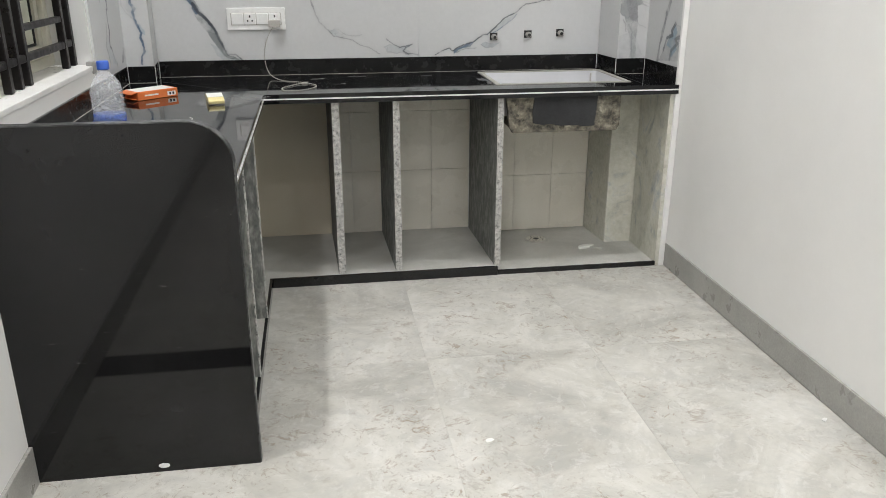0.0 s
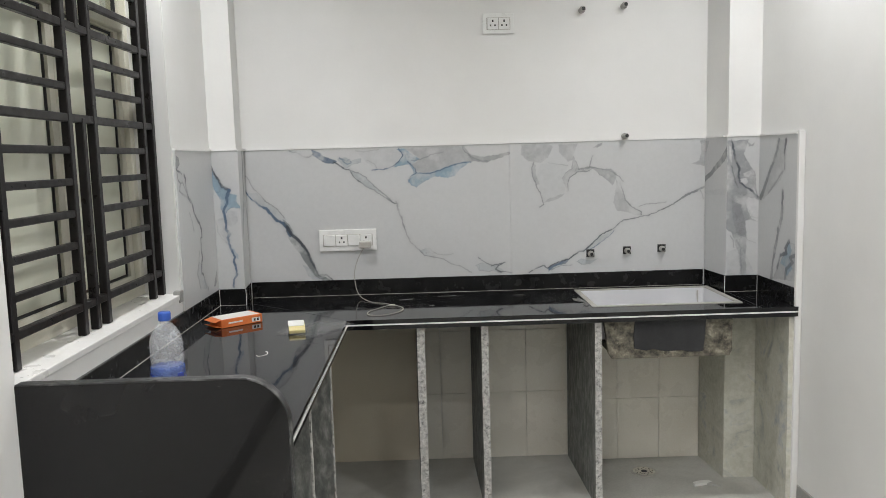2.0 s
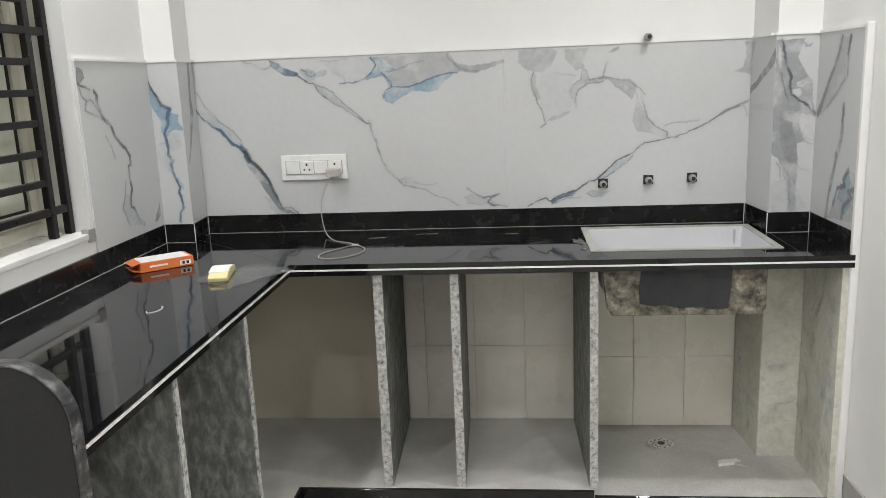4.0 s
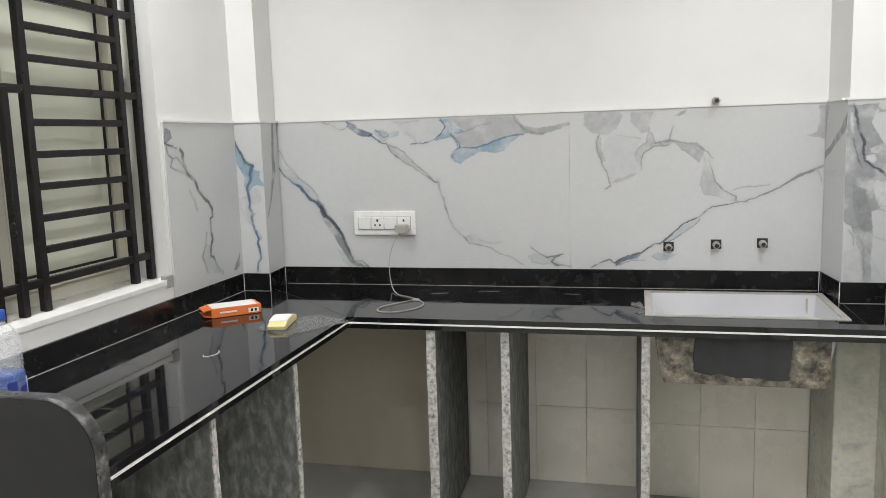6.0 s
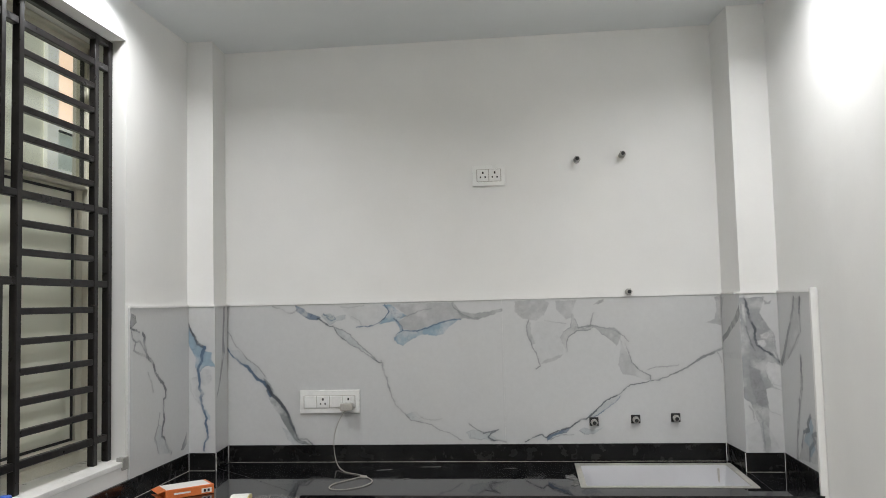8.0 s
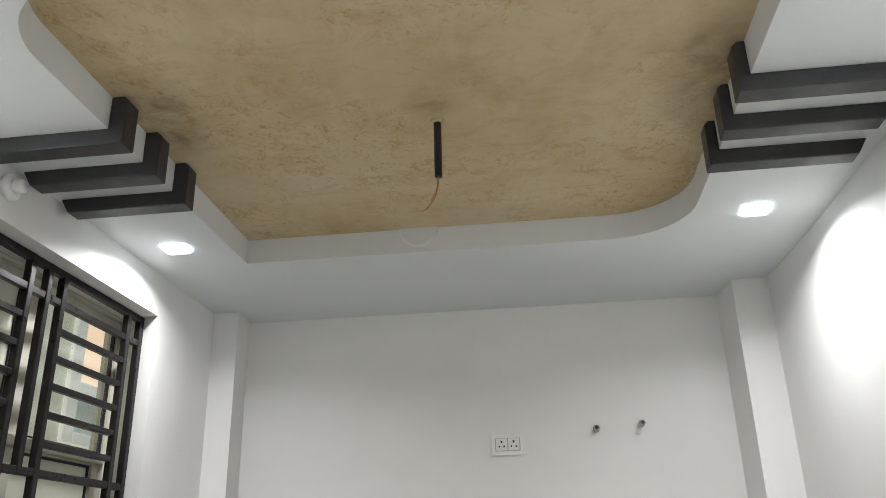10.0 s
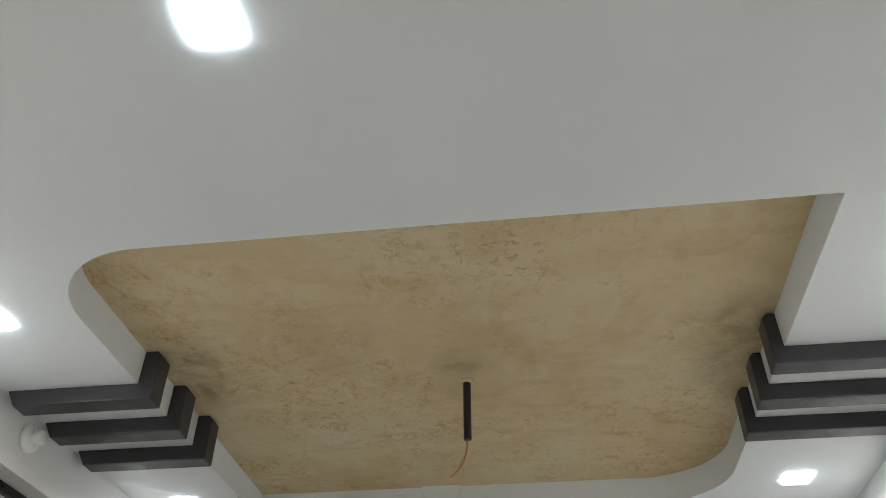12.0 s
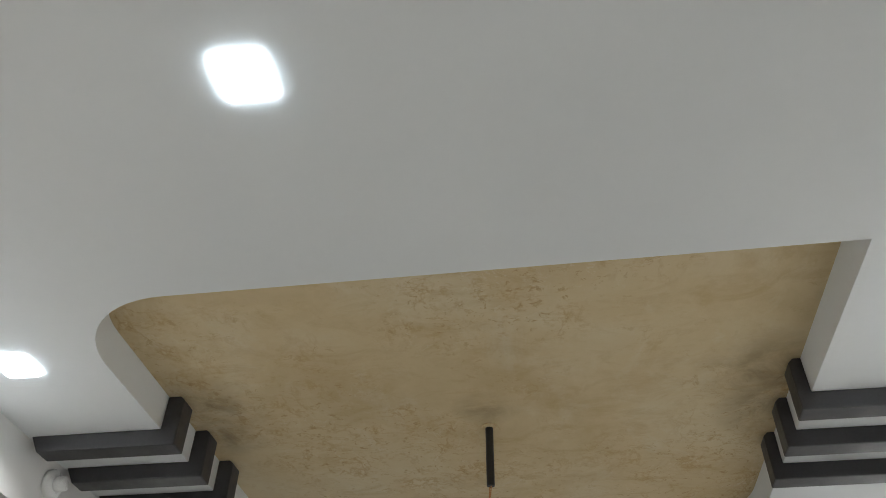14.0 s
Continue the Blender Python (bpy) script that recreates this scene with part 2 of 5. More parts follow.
def plaster_material():
    """Raw brown plaster: soft clouds, trowel ridges and scraped marks in patches, darker patches beside the fins and
    the pipe.
    """
    m, n, l, b = material("raw_brown_plaster", 0.75)
    v = coords(n, l)
    col = ramp_of(n, l, noise_of(n, l, v, 2.2, 6, 0.6, 0.4), [(0.34, (0.51, 0.392, 0.215)), (0.5, (0.595, 0.475, 0.285)), (0.66, (0.64, 0.545, 0.365))])
    soft = ramp_of(n, l, noise_of(n, l, coords(n, l, (1, 1.7, 1)), 6, 9, 0.7, 0.8), [(0.5, 0.0), (0.72, 0.5)])
    col = mix_of(n, l, soft, col, (0.41, 0.275, 0.115))
    pale = ramp_of(n, l, noise_of(n, l, coords(n, l, (1.6, 1, 1)), 4.4, 7, 0.65, 0.7), [(0.54, 0.0), (0.72, 0.45)])
    col = mix_of(n, l, pale, col, (0.66, 0.60, 0.45))
    zone = ramp_of(n, l, noise_of(n, l, v, 1.7, 3), [(0.44, 0.06), (0.58, 1.0)])
    height = noise_of(n, l, v, 24, 6)
    for scale, shape, cut, tone, share, warp in ((11, (1, 0.55, 1), 0.040, (0.39, 0.23, 0.075), 0.55, 0.2), (21, (0.6, 1, 1), 0.036, (0.41, 0.25, 0.085), 0.45, 0.15), (7, (1, 0.8, 1), 0.010, (0.70, 0.64, 0.48), 0.4, 0.5)):
        field = noise_of(n, l, coords(n, l, shape), scale, 5, 0.62, warp)
        off = n.new("ShaderNodeMath")
        off.operation, off.inputs[1].default_value = "SUBTRACT", 0.53
        l.new(field, off.inputs[0])
        size = n.new("ShaderNodeMath")
        size.operation = "ABSOLUTE"
        l.new(off.outputs[0], size.inputs[0])
        ridge = ramp_of(n, l, size.outputs[0], [(0.0, 1.0), (cut, 0.0)])
        broken = ramp_of(n, l, noise_of(n, l, v, scale * 0.9, 4), [(0.47, 0.0), (0.57, 1.0)])
        ridge = mix_of(n, l, 1.0, mix_of(n, l, 1.0, ridge, broken, "MULTIPLY"), zone, "MULTIPLY")
        col = mix_of(n, l, mix_of(n, l, share, (0, 0, 0), ridge), col, tone)
    crumb = ramp_of(n, l, noise_of(n, l, v, 34, 8, 0.72, 0.6), [(0.575, 0.0), (0.64, 0.7)])
    col = mix_of(n, l, mix_of(n, l, 1.0, crumb, zone, "MULTIPLY"), col, (0.36, 0.22, 0.08))
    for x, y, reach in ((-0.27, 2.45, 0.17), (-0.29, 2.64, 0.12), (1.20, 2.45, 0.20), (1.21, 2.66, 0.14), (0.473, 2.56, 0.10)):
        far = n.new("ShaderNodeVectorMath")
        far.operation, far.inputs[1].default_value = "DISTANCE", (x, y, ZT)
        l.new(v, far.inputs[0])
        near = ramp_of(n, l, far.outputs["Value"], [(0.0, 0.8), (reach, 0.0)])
        dark_patch = mix_of(n, l, 1.0, near, ramp_of(n, l, noise_of(n, l, v, 9, 6, 0.65, 0.5), [(0.38, 0.15), (0.62, 1.0)]), "MULTIPLY")
        col = mix_of(n, l, dark_patch, col, (0.20, 0.15, 0.085))
    l.new(col, b.inputs["Base Color"])
    relief(n, l, b, height, 0.4, 0.004)
    return m


PLASTER = plaster_material()


def pattern_material():
    m, n, l, b = material("veined_wall_tile", 0.32)
    a = n.new("ShaderNodeAttribute")
    a.attribute_name = "pattern"
    v = coords(n, l)
    col = mix_of(n, l, 0.05, a.outputs["Color"], ramp_of(n, l, noise_of(n, l, v, 60, 4), [(0.3, 0.2), (0.7, 0.8)]), "OVERLAY")
    l.new(col, b.inputs["Base Color"])
    relief(n, l, b, noise_of(n, l, v, 40, 3), 0.04, 0.0006)
    return m


VEINED = pattern_material()


def clear(name, colour, rough, ior=1.45, thin=1.0):
    m, n, l, b = material(name, rough)
    b.inputs["Base Color"].default_value = (*colour, 1)
    b.inputs["Transmission Weight"].default_value, b.inputs["IOR"].default_value = thin, ior
    return m


FROSTED = clear("film_covered_glass", (0.82, 0.83, 0.70), 0.3, 1.45, 0.08)


def thin_plastic(name, colour, share, rough=0.12):
    """Clear thin plastic: mostly see-through, with a milky, glossy share."""
    m, n, l, b = material(name, rough)
    b.inputs["Base Color"].default_value = (*colour, 1)
    clear_part, both = n.new("ShaderNodeBsdfTransparent"), n.new("ShaderNodeMixShader")
    fac = n.new("ShaderNodeMapRange")
    fac.inputs["To Min"].default_value, fac.inputs["To Max"].default_value = share * 0.5, share * 1.5
    l.new(noise_of(n, l, coords(n, l, (1, 1, 2)), 38, 4), fac.inputs["Value"])
    l.new(fac.outputs["Result"], both.inputs["Fac"])
    l.new(clear_part.outputs[0], both.inputs[1])
    l.new(b.outputs[0], both.inputs[2])
    l.new(both.outputs[0], n["Material Output"].inputs["Surface"])
    return m


BOTTLE = thin_plastic("clear_bottle_plastic", (0.80, 0.82, 0.84), 0.28)
BLUE_FILM = thin_plastic("blue_printed_film", (0.03, 0.11, 0.48), 0.5, 0.3)
GLASS = thin_plastic("window_glass", (0.80, 0.82, 0.78), 0.07, 0.03)
FILM = thin_plastic("clear_plastic_film", (0.75, 0.76, 0.74), 0.11)


def glowing(name, colour, strength):
    m, n, l, b = material(name, 0.4)
    b.inputs["Base Color"].default_value = (0.8, 0.8, 0.8, 1)
    b.inputs["Emission Color"].default_value, b.inputs["Emission Strength"].default_value = (*colour, 1), strength
    return m


DIFFUSER = glowing("led_diffuser", (0.78, 0.91, 1.0), 27.0)
LIT_CURTAIN = glowing("lit_peach_curtain", (1.0, 0.72, 0.46), 1.15)
COVE = glowing("warm_cove_light", (1.0, 0.50, 0.06), 1.3)
# unlit pane and frame glow too, in place of light falling on them
HOUSE_PANE = glowing("glowing_house_pane", (0.50, 0.60, 0.44), 0.36)
HOUSE_FRAME = glowing("glowing_house_frame", (0.82, 0.84, 0.70), 0.55)


# ---- mesh helpers ----
def link_mesh(name, bm, mat, parent=None, label="", smooth=False):
    me = bpy.data.meshes.new(name)
    bmesh.ops.recalc_face_normals(bm, faces=bm.faces[:])
    bm.to_mesh(me)
    bm.free()
    for m in mat if isinstance(mat, (list, tuple)) else (mat,):
        me.materials.append(m)
    if smooth:
        for p in me.polygons:
            p.use_smooth = True
    ob = new(name, me)
    if parent is not None:
        ob.parent = parent
    if label:
        ob["label"] = label
    return ob


def part(name, bm, mat, parent, label="", smooth=False):
    return link_mesh(name, bm, mat, parent, label, smooth)


def thing(name, label, category, group="", kind=""):
    return tagged(new(name), label, category, group, kind)


def box(x0, x1, y0, y1, z0, z1, bevel=0.0, segments=2, bm=None):
    own = bm is None
    bm = bm or bmesh.new()
    made = bmesh.ops.create_cube(bm, size=1.0, matrix=Matrix.Translation(((x0 + x1) / 2, (y0 + y1) / 2, (z0 + z1) / 2)) @ Matrix.Diagonal((abs(x1 - x0), abs(y1 - y0), abs(z1 - z0), 1)))
    if bevel and own:
        bmesh.ops.bevel(bm, geom=bm.edges[:], offset=bevel, segments=segments, affect="EDGES", profile=0.6)
    return bm


def prism(outline, axis, a, b, bevel=0.0):
    """A flat outline (2D points) pushed from a to b along an axis."""
    bm = bmesh.new()
    place = {"x": lambda p, t: (t, p[0], p[1]), "y": lambda p, t: (p[0], t, p[1]), "z": lambda p, t: (p[0], p[1], t)}[axis]
    face = bm.faces.new([bm.verts.new(place(p, a)) for p in outline])
    out = bmesh.ops.extrude_face_region(bm, geom=[face])
    step = Vector(place((0, 0), b)) - Vector(place((0, 0), a))
    bmesh.ops.translate(bm, vec=step, verts=[e for e in out["geom"] if isinstance(e, bmesh.types.BMVert)])
    if bevel:
        bmesh.ops.bevel(bm, geom=bm.edges[:], offset=bevel, segments=2, affect="EDGES", profile=0.6)
    return bm


def turned(profile, segments=32, centre=(0, 0, 0)):
    """A body turned round z from (radius, height) pairs."""
    bm, rings = bmesh.new(), []
    for r, z in profile:
        rings.append([bm.verts.new((centre[0] + r * math.cos(i * math.tau / segments), centre[1] + r * math.sin(i * math.tau / segments), centre[2] + z)) for i in range(segments)])
    for low, high in zip(rings, rings[1:]):
        for i in range(segments):
            j = (i + 1) % segments
            bm.faces.new((low[i], low[j], high[j], high[i]))
    bm.faces.new(rings[0][::-1])
    bm.faces.new(rings[-1])
    return bm


def tube(points, radius, segments=8):
    """A round rope along a smooth line through points."""
    pts = [Vector(p) for p in points]
    fine = []
    for i in range(len(pts) - 1):
        p0, p1, p2, p3 = pts[max(i - 1, 0)], pts[i], pts[i + 1], pts[min(i + 2, len(pts) - 1)]
        for k in range(8):
            t = k / 8
            fine.append(0.5 * (2 * p1 + (p2 - p0) * t + (2 * p0 - 5 * p1 + 4 * p2 - p3) * t * t + (3 * p1 - 3 * p2 + p3 - p0) * t ** 3))
    fine.append(pts[-1])
    bm, rings = bmesh.new(), []
    side = Vector((0.31, 0.22, 0.92)).normalized()
    for i, p in enumerate(fine):
        d = (fine[min(i + 1, len(fine) - 1)] - fine[max(i - 1, 0)]).normalized()
        a = d.cross(side)
        a = a.normalized() if a.length > 1e-4 else d.orthogonal().normalized()
        b = d.cross(a)
        side = b if abs(d.dot(b)) < 0.5 else side
        rings.append([bm.verts.new(p + radius * (a * math.cos(k * math.tau / segments) + b * math.sin(k * math.tau / segments))) for k in range(segments)])
    for low, high in zip(rings, rings[1:]):
        for k in range(segments):
            bm.faces.new((low[k], low[(k + 1) % segments], high[(k + 1) % segments], high[k]))
    bm.faces.new(rings[0][::-1])
    bm.faces.new(rings[-1])
    return bm


def structure(name, bm, mat, label, category, smooth=False):
    return tagged(link_mesh(name, bm, mat, None, "", smooth), label, category, "", "structure")


def joined(*boxes):
    bm = bmesh.new()
    for b in boxes:
        box(*b, bm=bm)
    return bm


# ---- room shell ----
Y0, Y1, Z0, Z1 = 2.27, 3.496, 0.970, 2.507          # window opening
ZP = 1.515                                           # top of the wall tiles
XW = XR + 0.024                                           # plastered face of the wall beside the cabinets
CX0, CY0, CX1, CY1 = -0.622, 4.022, 1.543, 3.982     # inner corners of the two columns
SPLAY_W, SPLAY_E = 0.015, 0.020                      # their sides run slightly out of square
WT, Y1X = 0.25, 3.565                                # wall thickness; the far reveal splays outwards


def west_wall():
    bm = joined((XL - WT, XL, YR - 0.2, Y0, -0.15, 2.95), (XL - WT, XL, Y0, Y1 - 0.0005, -0.15, Z0 - 0.02), (XL - WT, XL, Y0, Y1 - 0.0005, Z1, 2.95))
    side = prism([(XL, Y1), (XL, YB), (XL - WT, YB), (XL - WT, Y1X)], "z", -0.149, 2.949)
    me = bpy.data.meshes.new("reveal")
    side.to_mesh(me)
    side.free()
    bm.from_mesh(me)
    return bm


wall_back = structure("wall_north", joined((XL - WT, XR + 0.2, YB, YB + 0.2, -0.15, 2.95)), PAINT, "white painted plaster kitchen wall with small pipe stubs", "wall")
wall_left = structure("wall_west", west_wall(), PAINT, "white painted plaster wall with a grilled window opening", "wall")
def east_wall():
    """The wall leans out a little towards the room's end; the tiled strip stands proud of it."""
    bm = prism([(XW, YR - 0.2), (XW, 3.45), (XR, CY1), (XR, YB), (XR + 0.25, YB), (XR + 0.25, YR - 0.2)], "z", -0.15, 2.95)
    return box(XR, XR + 0.05, 3.602, CY1 + 0.02, FZ - 0.01, ZP + 0.004, bm=bm)


wall_right = structure("wall_east", east_wall(), PAINT, "plain white painted plaster wall", "wall")
# unseen wall, added for bounce; set far back to dim the panel's reflection
wall_rear = structure("wall_south", joined((XL, XW, YR - 0.2, YR, -0.15, 2.95)), PAINT, "unseen white wall added to close the room for bounced light", "wall")
column_left = structure("column_west", prism([(XL, CY0), (CX0, CY0), (CX0 - SPLAY_W, YB), (XL, YB)], "z", FZ, ZC), PAINT, "white plastered corner column beside the window wall", "column")
column_right = structure("column_east", prism([(CX1, CY1), (XR, CY1), (XR, YB), (CX1 - SPLAY_E, YB)], "z", 0.82, ZC), PAINT, "white plastered corner column above the sink", "column")
column_base = structure("column_east_base", prism([(1.518, 3.925), (XR - 0.03, 3.925), (XR - 0.03, YB), (1.496, YB)], "z", FZ, 0.790, 0.006), COLUMN_RAW, "unfinished stained cement column foot under the counter", "column")
cheek = structure("wall_east_lining", joined((XR - 0.03, XR, 3.605, YB, FZ, 0.790)), COLUMN_RAW, "raw cement render on the wall under the counter", "wall")
floor = structure("floor", joined((XL - WT, XR + 0.25, YR - 0.2, YB + 0.2, FZ - 0.12, FZ - 0.005)), GROUT, "grey marble-look floor tiles with thin joints", "floor")
roof_slab = structure("roof_slab", joined((XL - WT, XR + 0.25, YR - 0.2, YB + 0.2, 2.80, 2.95)), CEIL, "plain concrete slab above the false ceiling", "ceiling")


def tray_outline(grow=0.0):
    """The recess: sharp corners at two ends, large round corners at the other two."""
    x0, x1, y0, y1 = -0.366 - grow, 1.268 + grow, 1.850 - grow, 3.425 + grow
    pts = [(x1, y0)]
    r = 0.27
    pts += [(x1 - r + r * math.cos(a), y1 - r + r * math.sin(a)) for a in np.linspace(0, math.pi / 2, 15)]
    pts += [(x0, y1)]
    r = 0.235
    pts += [(x0 + r + r * math.cos(a), y0 + r + r * math.sin(a)) for a in np.linspace(math.pi, 1.5 * math.pi, 15)]
    return pts


COVE_OUTLINE = [(-0.62, 0.50), (0.018, 0.50), (0.018, 1.146), (-0.62, 1.146)]


def false_ceiling():
    bm = bmesh.new()
    rings = [[bm.verts.new((x, y, ZC)) for x, y in outline] for outline in ([(XL, YR), (XW, YR), (XW, YB), (XL, YB)], tray_outline(), COVE_OUTLINE)]
    edges = [bm.edges.new((ring[i], ring[(i + 1) % len(ring)])) for ring in rings for i in range(len(ring))]
    bmesh.ops.triangle_fill(bm, use_beauty=True, edges=edges)
    for inner in rings[1:]:
        top = [bm.verts.new((v.co.x, v.co.y, ZT)) for v in inner]
        for i in range(len(inner)):
            j = (i + 1) % len(inner)
            bm.faces.new((inner[i], inner[j], top[j], top[i]))
    return bm


ceiling = structure("ceiling", false_ceiling(), CEIL, "white false ceiling with a round-cornered recessed tray", "ceiling")
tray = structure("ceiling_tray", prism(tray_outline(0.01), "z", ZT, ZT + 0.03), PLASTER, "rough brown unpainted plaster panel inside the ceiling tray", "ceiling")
cove = structure("ceiling_cove", prism([(x * 1.0, y) for x, y in COVE_OUTLINE], "z", ZC + 0.055, ZC + 0.085), COVE, "second ceiling recess glowing with warm orange light", "ceiling")
baseboard_right = structure("baseboard_east", box(XW - 0.010, XW, YR, 3.602, FZ, FZ + 0.112, 0.002), SKIRT, "grey tile baseboard along the white wall", "baseboard")
baseboard_left = structure("baseboard_west", box(XL, XL + 0.012, YR, 2.264, FZ, FZ + 0.12, 0.002), SKIRT, "grey tile baseboard along the white wall", "baseboard")
baseboard_rear = structure("baseboard_south", box(XL + 0.012, XW - 0.010, YR, YR + 0.012, FZ, FZ + 0.095, 0.002), SKIRT, "grey tile baseboard along the white wall", "baseboard")
threshold = structure("threshold", box(XL + 0.012, XW - 0.010, 1.512, 1.660, FZ, FZ + 0.004, 0.001, 1), GRANITE, "flat black granite threshold strip across the floor", "threshold")
corner_trim = structure("trim", box(XR - 0.011, XR + 0.012, 3.594, 3.612, FZ, ZP + 0.014, 0.003), PAINT, "white plaster edge strip beside the wall tiles", "trim")

# ---- lights ----
def rounded_square(half, r):
    return [(sx * (half - r) + r * math.cos(a), sy * (half - r) + r * math.sin(a)) for sx, sy, q in ((1, 1, 0), (-1, 1, 1), (-1, -1, 2), (1, -1, 3)) for a in np.linspace(q * math.pi / 2, (q + 1) * math.pi / 2, 6)]


def led_light(x, y):
    lamp = thing("ceiling_light", "square white LED panel light with rounded corners, switched on", "ceiling light", "square ceiling lights")
    lamp.location = (x, y, ZC)
    part("frame", prism(rounded_square(0.032, 0.008), "z", -0.002, -0.0004), PLASTIC, lamp)
    part("diffuser", prism(rounded_square(0.043, 0.011), "z", -0.0065, -0.0015), DIFFUSER, lamp, "glowing white diffuser")
    data = bpy.data.lights.new("led", "AREA")
    data.shape, data.size, data.energy, data.color, data.spread = "SQUARE", 0.066, LAMP_WATTS, LAMP_COLOUR, radians(152)
    light = new("led_lamp", data)
    light.matrix_world = pose(x, y, ZC - 0.0071)
    return lamp


# the five visible lamps, then the four added fill lamps
for lx, ly in LAMPS:
    led_light(lx, ly)

# ---- ceiling details ----
def ceiling_beam(x_wall, x_tray, x_in, y):
    """An L-shaped fin: along the ceiling, then up the side of the tray."""
    zb = ZC - 0.047
    s = 1 if x_in > x_wall else -1
    out = [(x_wall, ZC - 0.0005), (x_wall + s * 0.028, zb), (x_in, zb), (x_in, ZT - 0.012), (x_in - s * 0.012, ZT - 0.001), (x_tray, ZT - 0.001), (x_tray, ZC - 0.0005)]
    ob = link_mesh("ceiling_beam", prism(out, "y", y, y + 0.06, 0.004), BEAM)
    return tagged(ob, "charcoal painted L-shaped ceiling fin wrapping the tray edge", "ceiling beam", "ceiling fins")


for by in (2.392, 2.582, 2.774):
    ceiling_beam(-0.728, -0.366, -0.319, by)
    ceiling_beam(1.668, 1.268, 1.236, by + 0.008)

hook = thing("fan_hook_pipe", "black conduit pipe with loose orange wires hanging from ceiling", "pipe")
hook.location = (0.473, 2.660, ZT)
part("pipe", turned([(0.0095, -0.177), (0.011, -0.176), (0.011, -0.03), (0.011, 0.0)], 16), PIPE, hook)
part("collar", turned([(0.019, -0.006), (0.022, -0.004), (0.022, 0.0)], 18), PLASTER, hook)
part("wire", tube([(0.002, 0, -0.165), (-0.002, 0, -0.205), (-0.012, 0.003, -0.238), (-0.03, 0.006, -0.262), (-0.047, 0.0, -0.280)], 0.0022, 6), WIRE, hook, "frayed orange wire")
part("wire", tube([(-0.004, 0.004, -0.165), (-0.006, 0.005, -0.21), (-0.02, 0.002, -0.242), (-0.022, 0.002, -0.255)], 0.0018, 6), WIRE, hook, "frayed orange wire")

cover = link_mesh("junction_cover", turned([(0.074, 0.0), (0.074, 0.006), (0.066, 0.010), (0.03, 0.011)], 32), CEIL)
cover.matrix_world = pose(0.30, 3.4245, 2.765, 90)
tagged(cover, "round white cover on the side of the ceiling tray", "cover")

holder = thing("lamp_holder", "white round batten lamp holder on the wall", "lamp holder")
holder.matrix_world = pose(XL, 2.55, 2.608, 0, 90)
part("base", turned([(0.04, 0.0), (0.04, 0.012), (0.034, 0.018), (0.02, 0.02)], 28), PLASTIC, holder, "", True)
part("socket", turned([(0.019, 0.018), (0.021, 0.024), (0.020, 0.045), (0.016, 0.048)], 24), PLASTIC, holder, "", True)

# ---- window ----
window = thing("window_1", "cream framed window with black gaskets behind an iron grille", "window", kind="structure")
FX0, FX1, YM = -0.955, -0.885, 2.966
for a, b, c, d in ((Y0, 3.545, Z0, Z0 + 0.04), (Y0, 3.545, Z1 - 0.012, Z1), (3.500, 3.545, Z0 + 0.04, 1.984), (3.530, 3.545, 1.984, Z1 - 0.012), (Y0, 2.36, Z0 + 0.04, Z1 - 0.012), (2.36, 3.500, 1.952, 1.984)):
    part("window_frame", box(FX0, FX1, a, b, c, d, 0.003, 1), FRAME, window)


def window_sash(ya, yb, za, zb, glass, low=0.038, high=0.038, far=0.038):
    w, x0, x1 = 0.038, -0.940, -0.907
    sash = part("sash", joined((x0, x1, ya, yb, za, za + low), (x0, x1, ya, yb, zb - high, zb), (x0, x1, ya, ya + w, za + low, zb - high), (x0, x1, yb - far, yb, za + low, zb - high)), FRAME, window)
    g = 0.008
    a, b, c, d = ya + w, yb - far, za + low, zb - high
    gx0, gx1 = -0.930, -0.917
    part("gasket", joined((gx0, gx1, a, b, c, c + g), (gx0, gx1, a, b, d - g, d), (gx0, gx1, a, a + g, c + g, d - g), (gx0, gx1, b - g, b, c + g, d - g)), GASKET, sash)
    p = part("pane", box(-0.927, -0.923, a + g, b - g, c + g, d - g), glass, sash)
    p.visible_shadow = False


window_sash(2.362, YM, Z0 + 0.042, 1.951, FROSTED, high=0.006)
window_sash(YM + 0.002, 3.498, Z0 + 0.042, 1.951, FROSTED, high=0.006)
window_sash(2.362, YM, 1.985, Z1 - 0.013, FROSTED, low=0.006)
window_sash(YM + 0.002, 3.528, 1.985, Z1 - 0.013, GLASS, low=0.006, far=0.006)
part("window_sill", box(XL - WT, XL + 0.004, Y0, Y1 + 0.02, Z0 - 0.02, Z0, 0.003), MARBLE_SILL, window, "white marble sill with cement smears")

part("sill_end", box(XL - 0.02, XL + 0.007, 3.472, 3.512, 0.940, 0.984, 0.003), SKIRT, window, "broken grey cement end of the sill")

grille = thing("window_grille", "black painted iron security grille of square bars in the window", "window grille")
GX = -0.8075


def iron_bar(y0, y1, z0, z1, thick=0.012, name="bar"):
    return part(name, box(GX - thick, GX + thick, y0, y1, z0, z1, 0.0025, 1), IRON, grille)


def upright(y, half, z0, z1):
    return iron_bar(y - half, y + half, z0, z1, 0.0125, "upright")


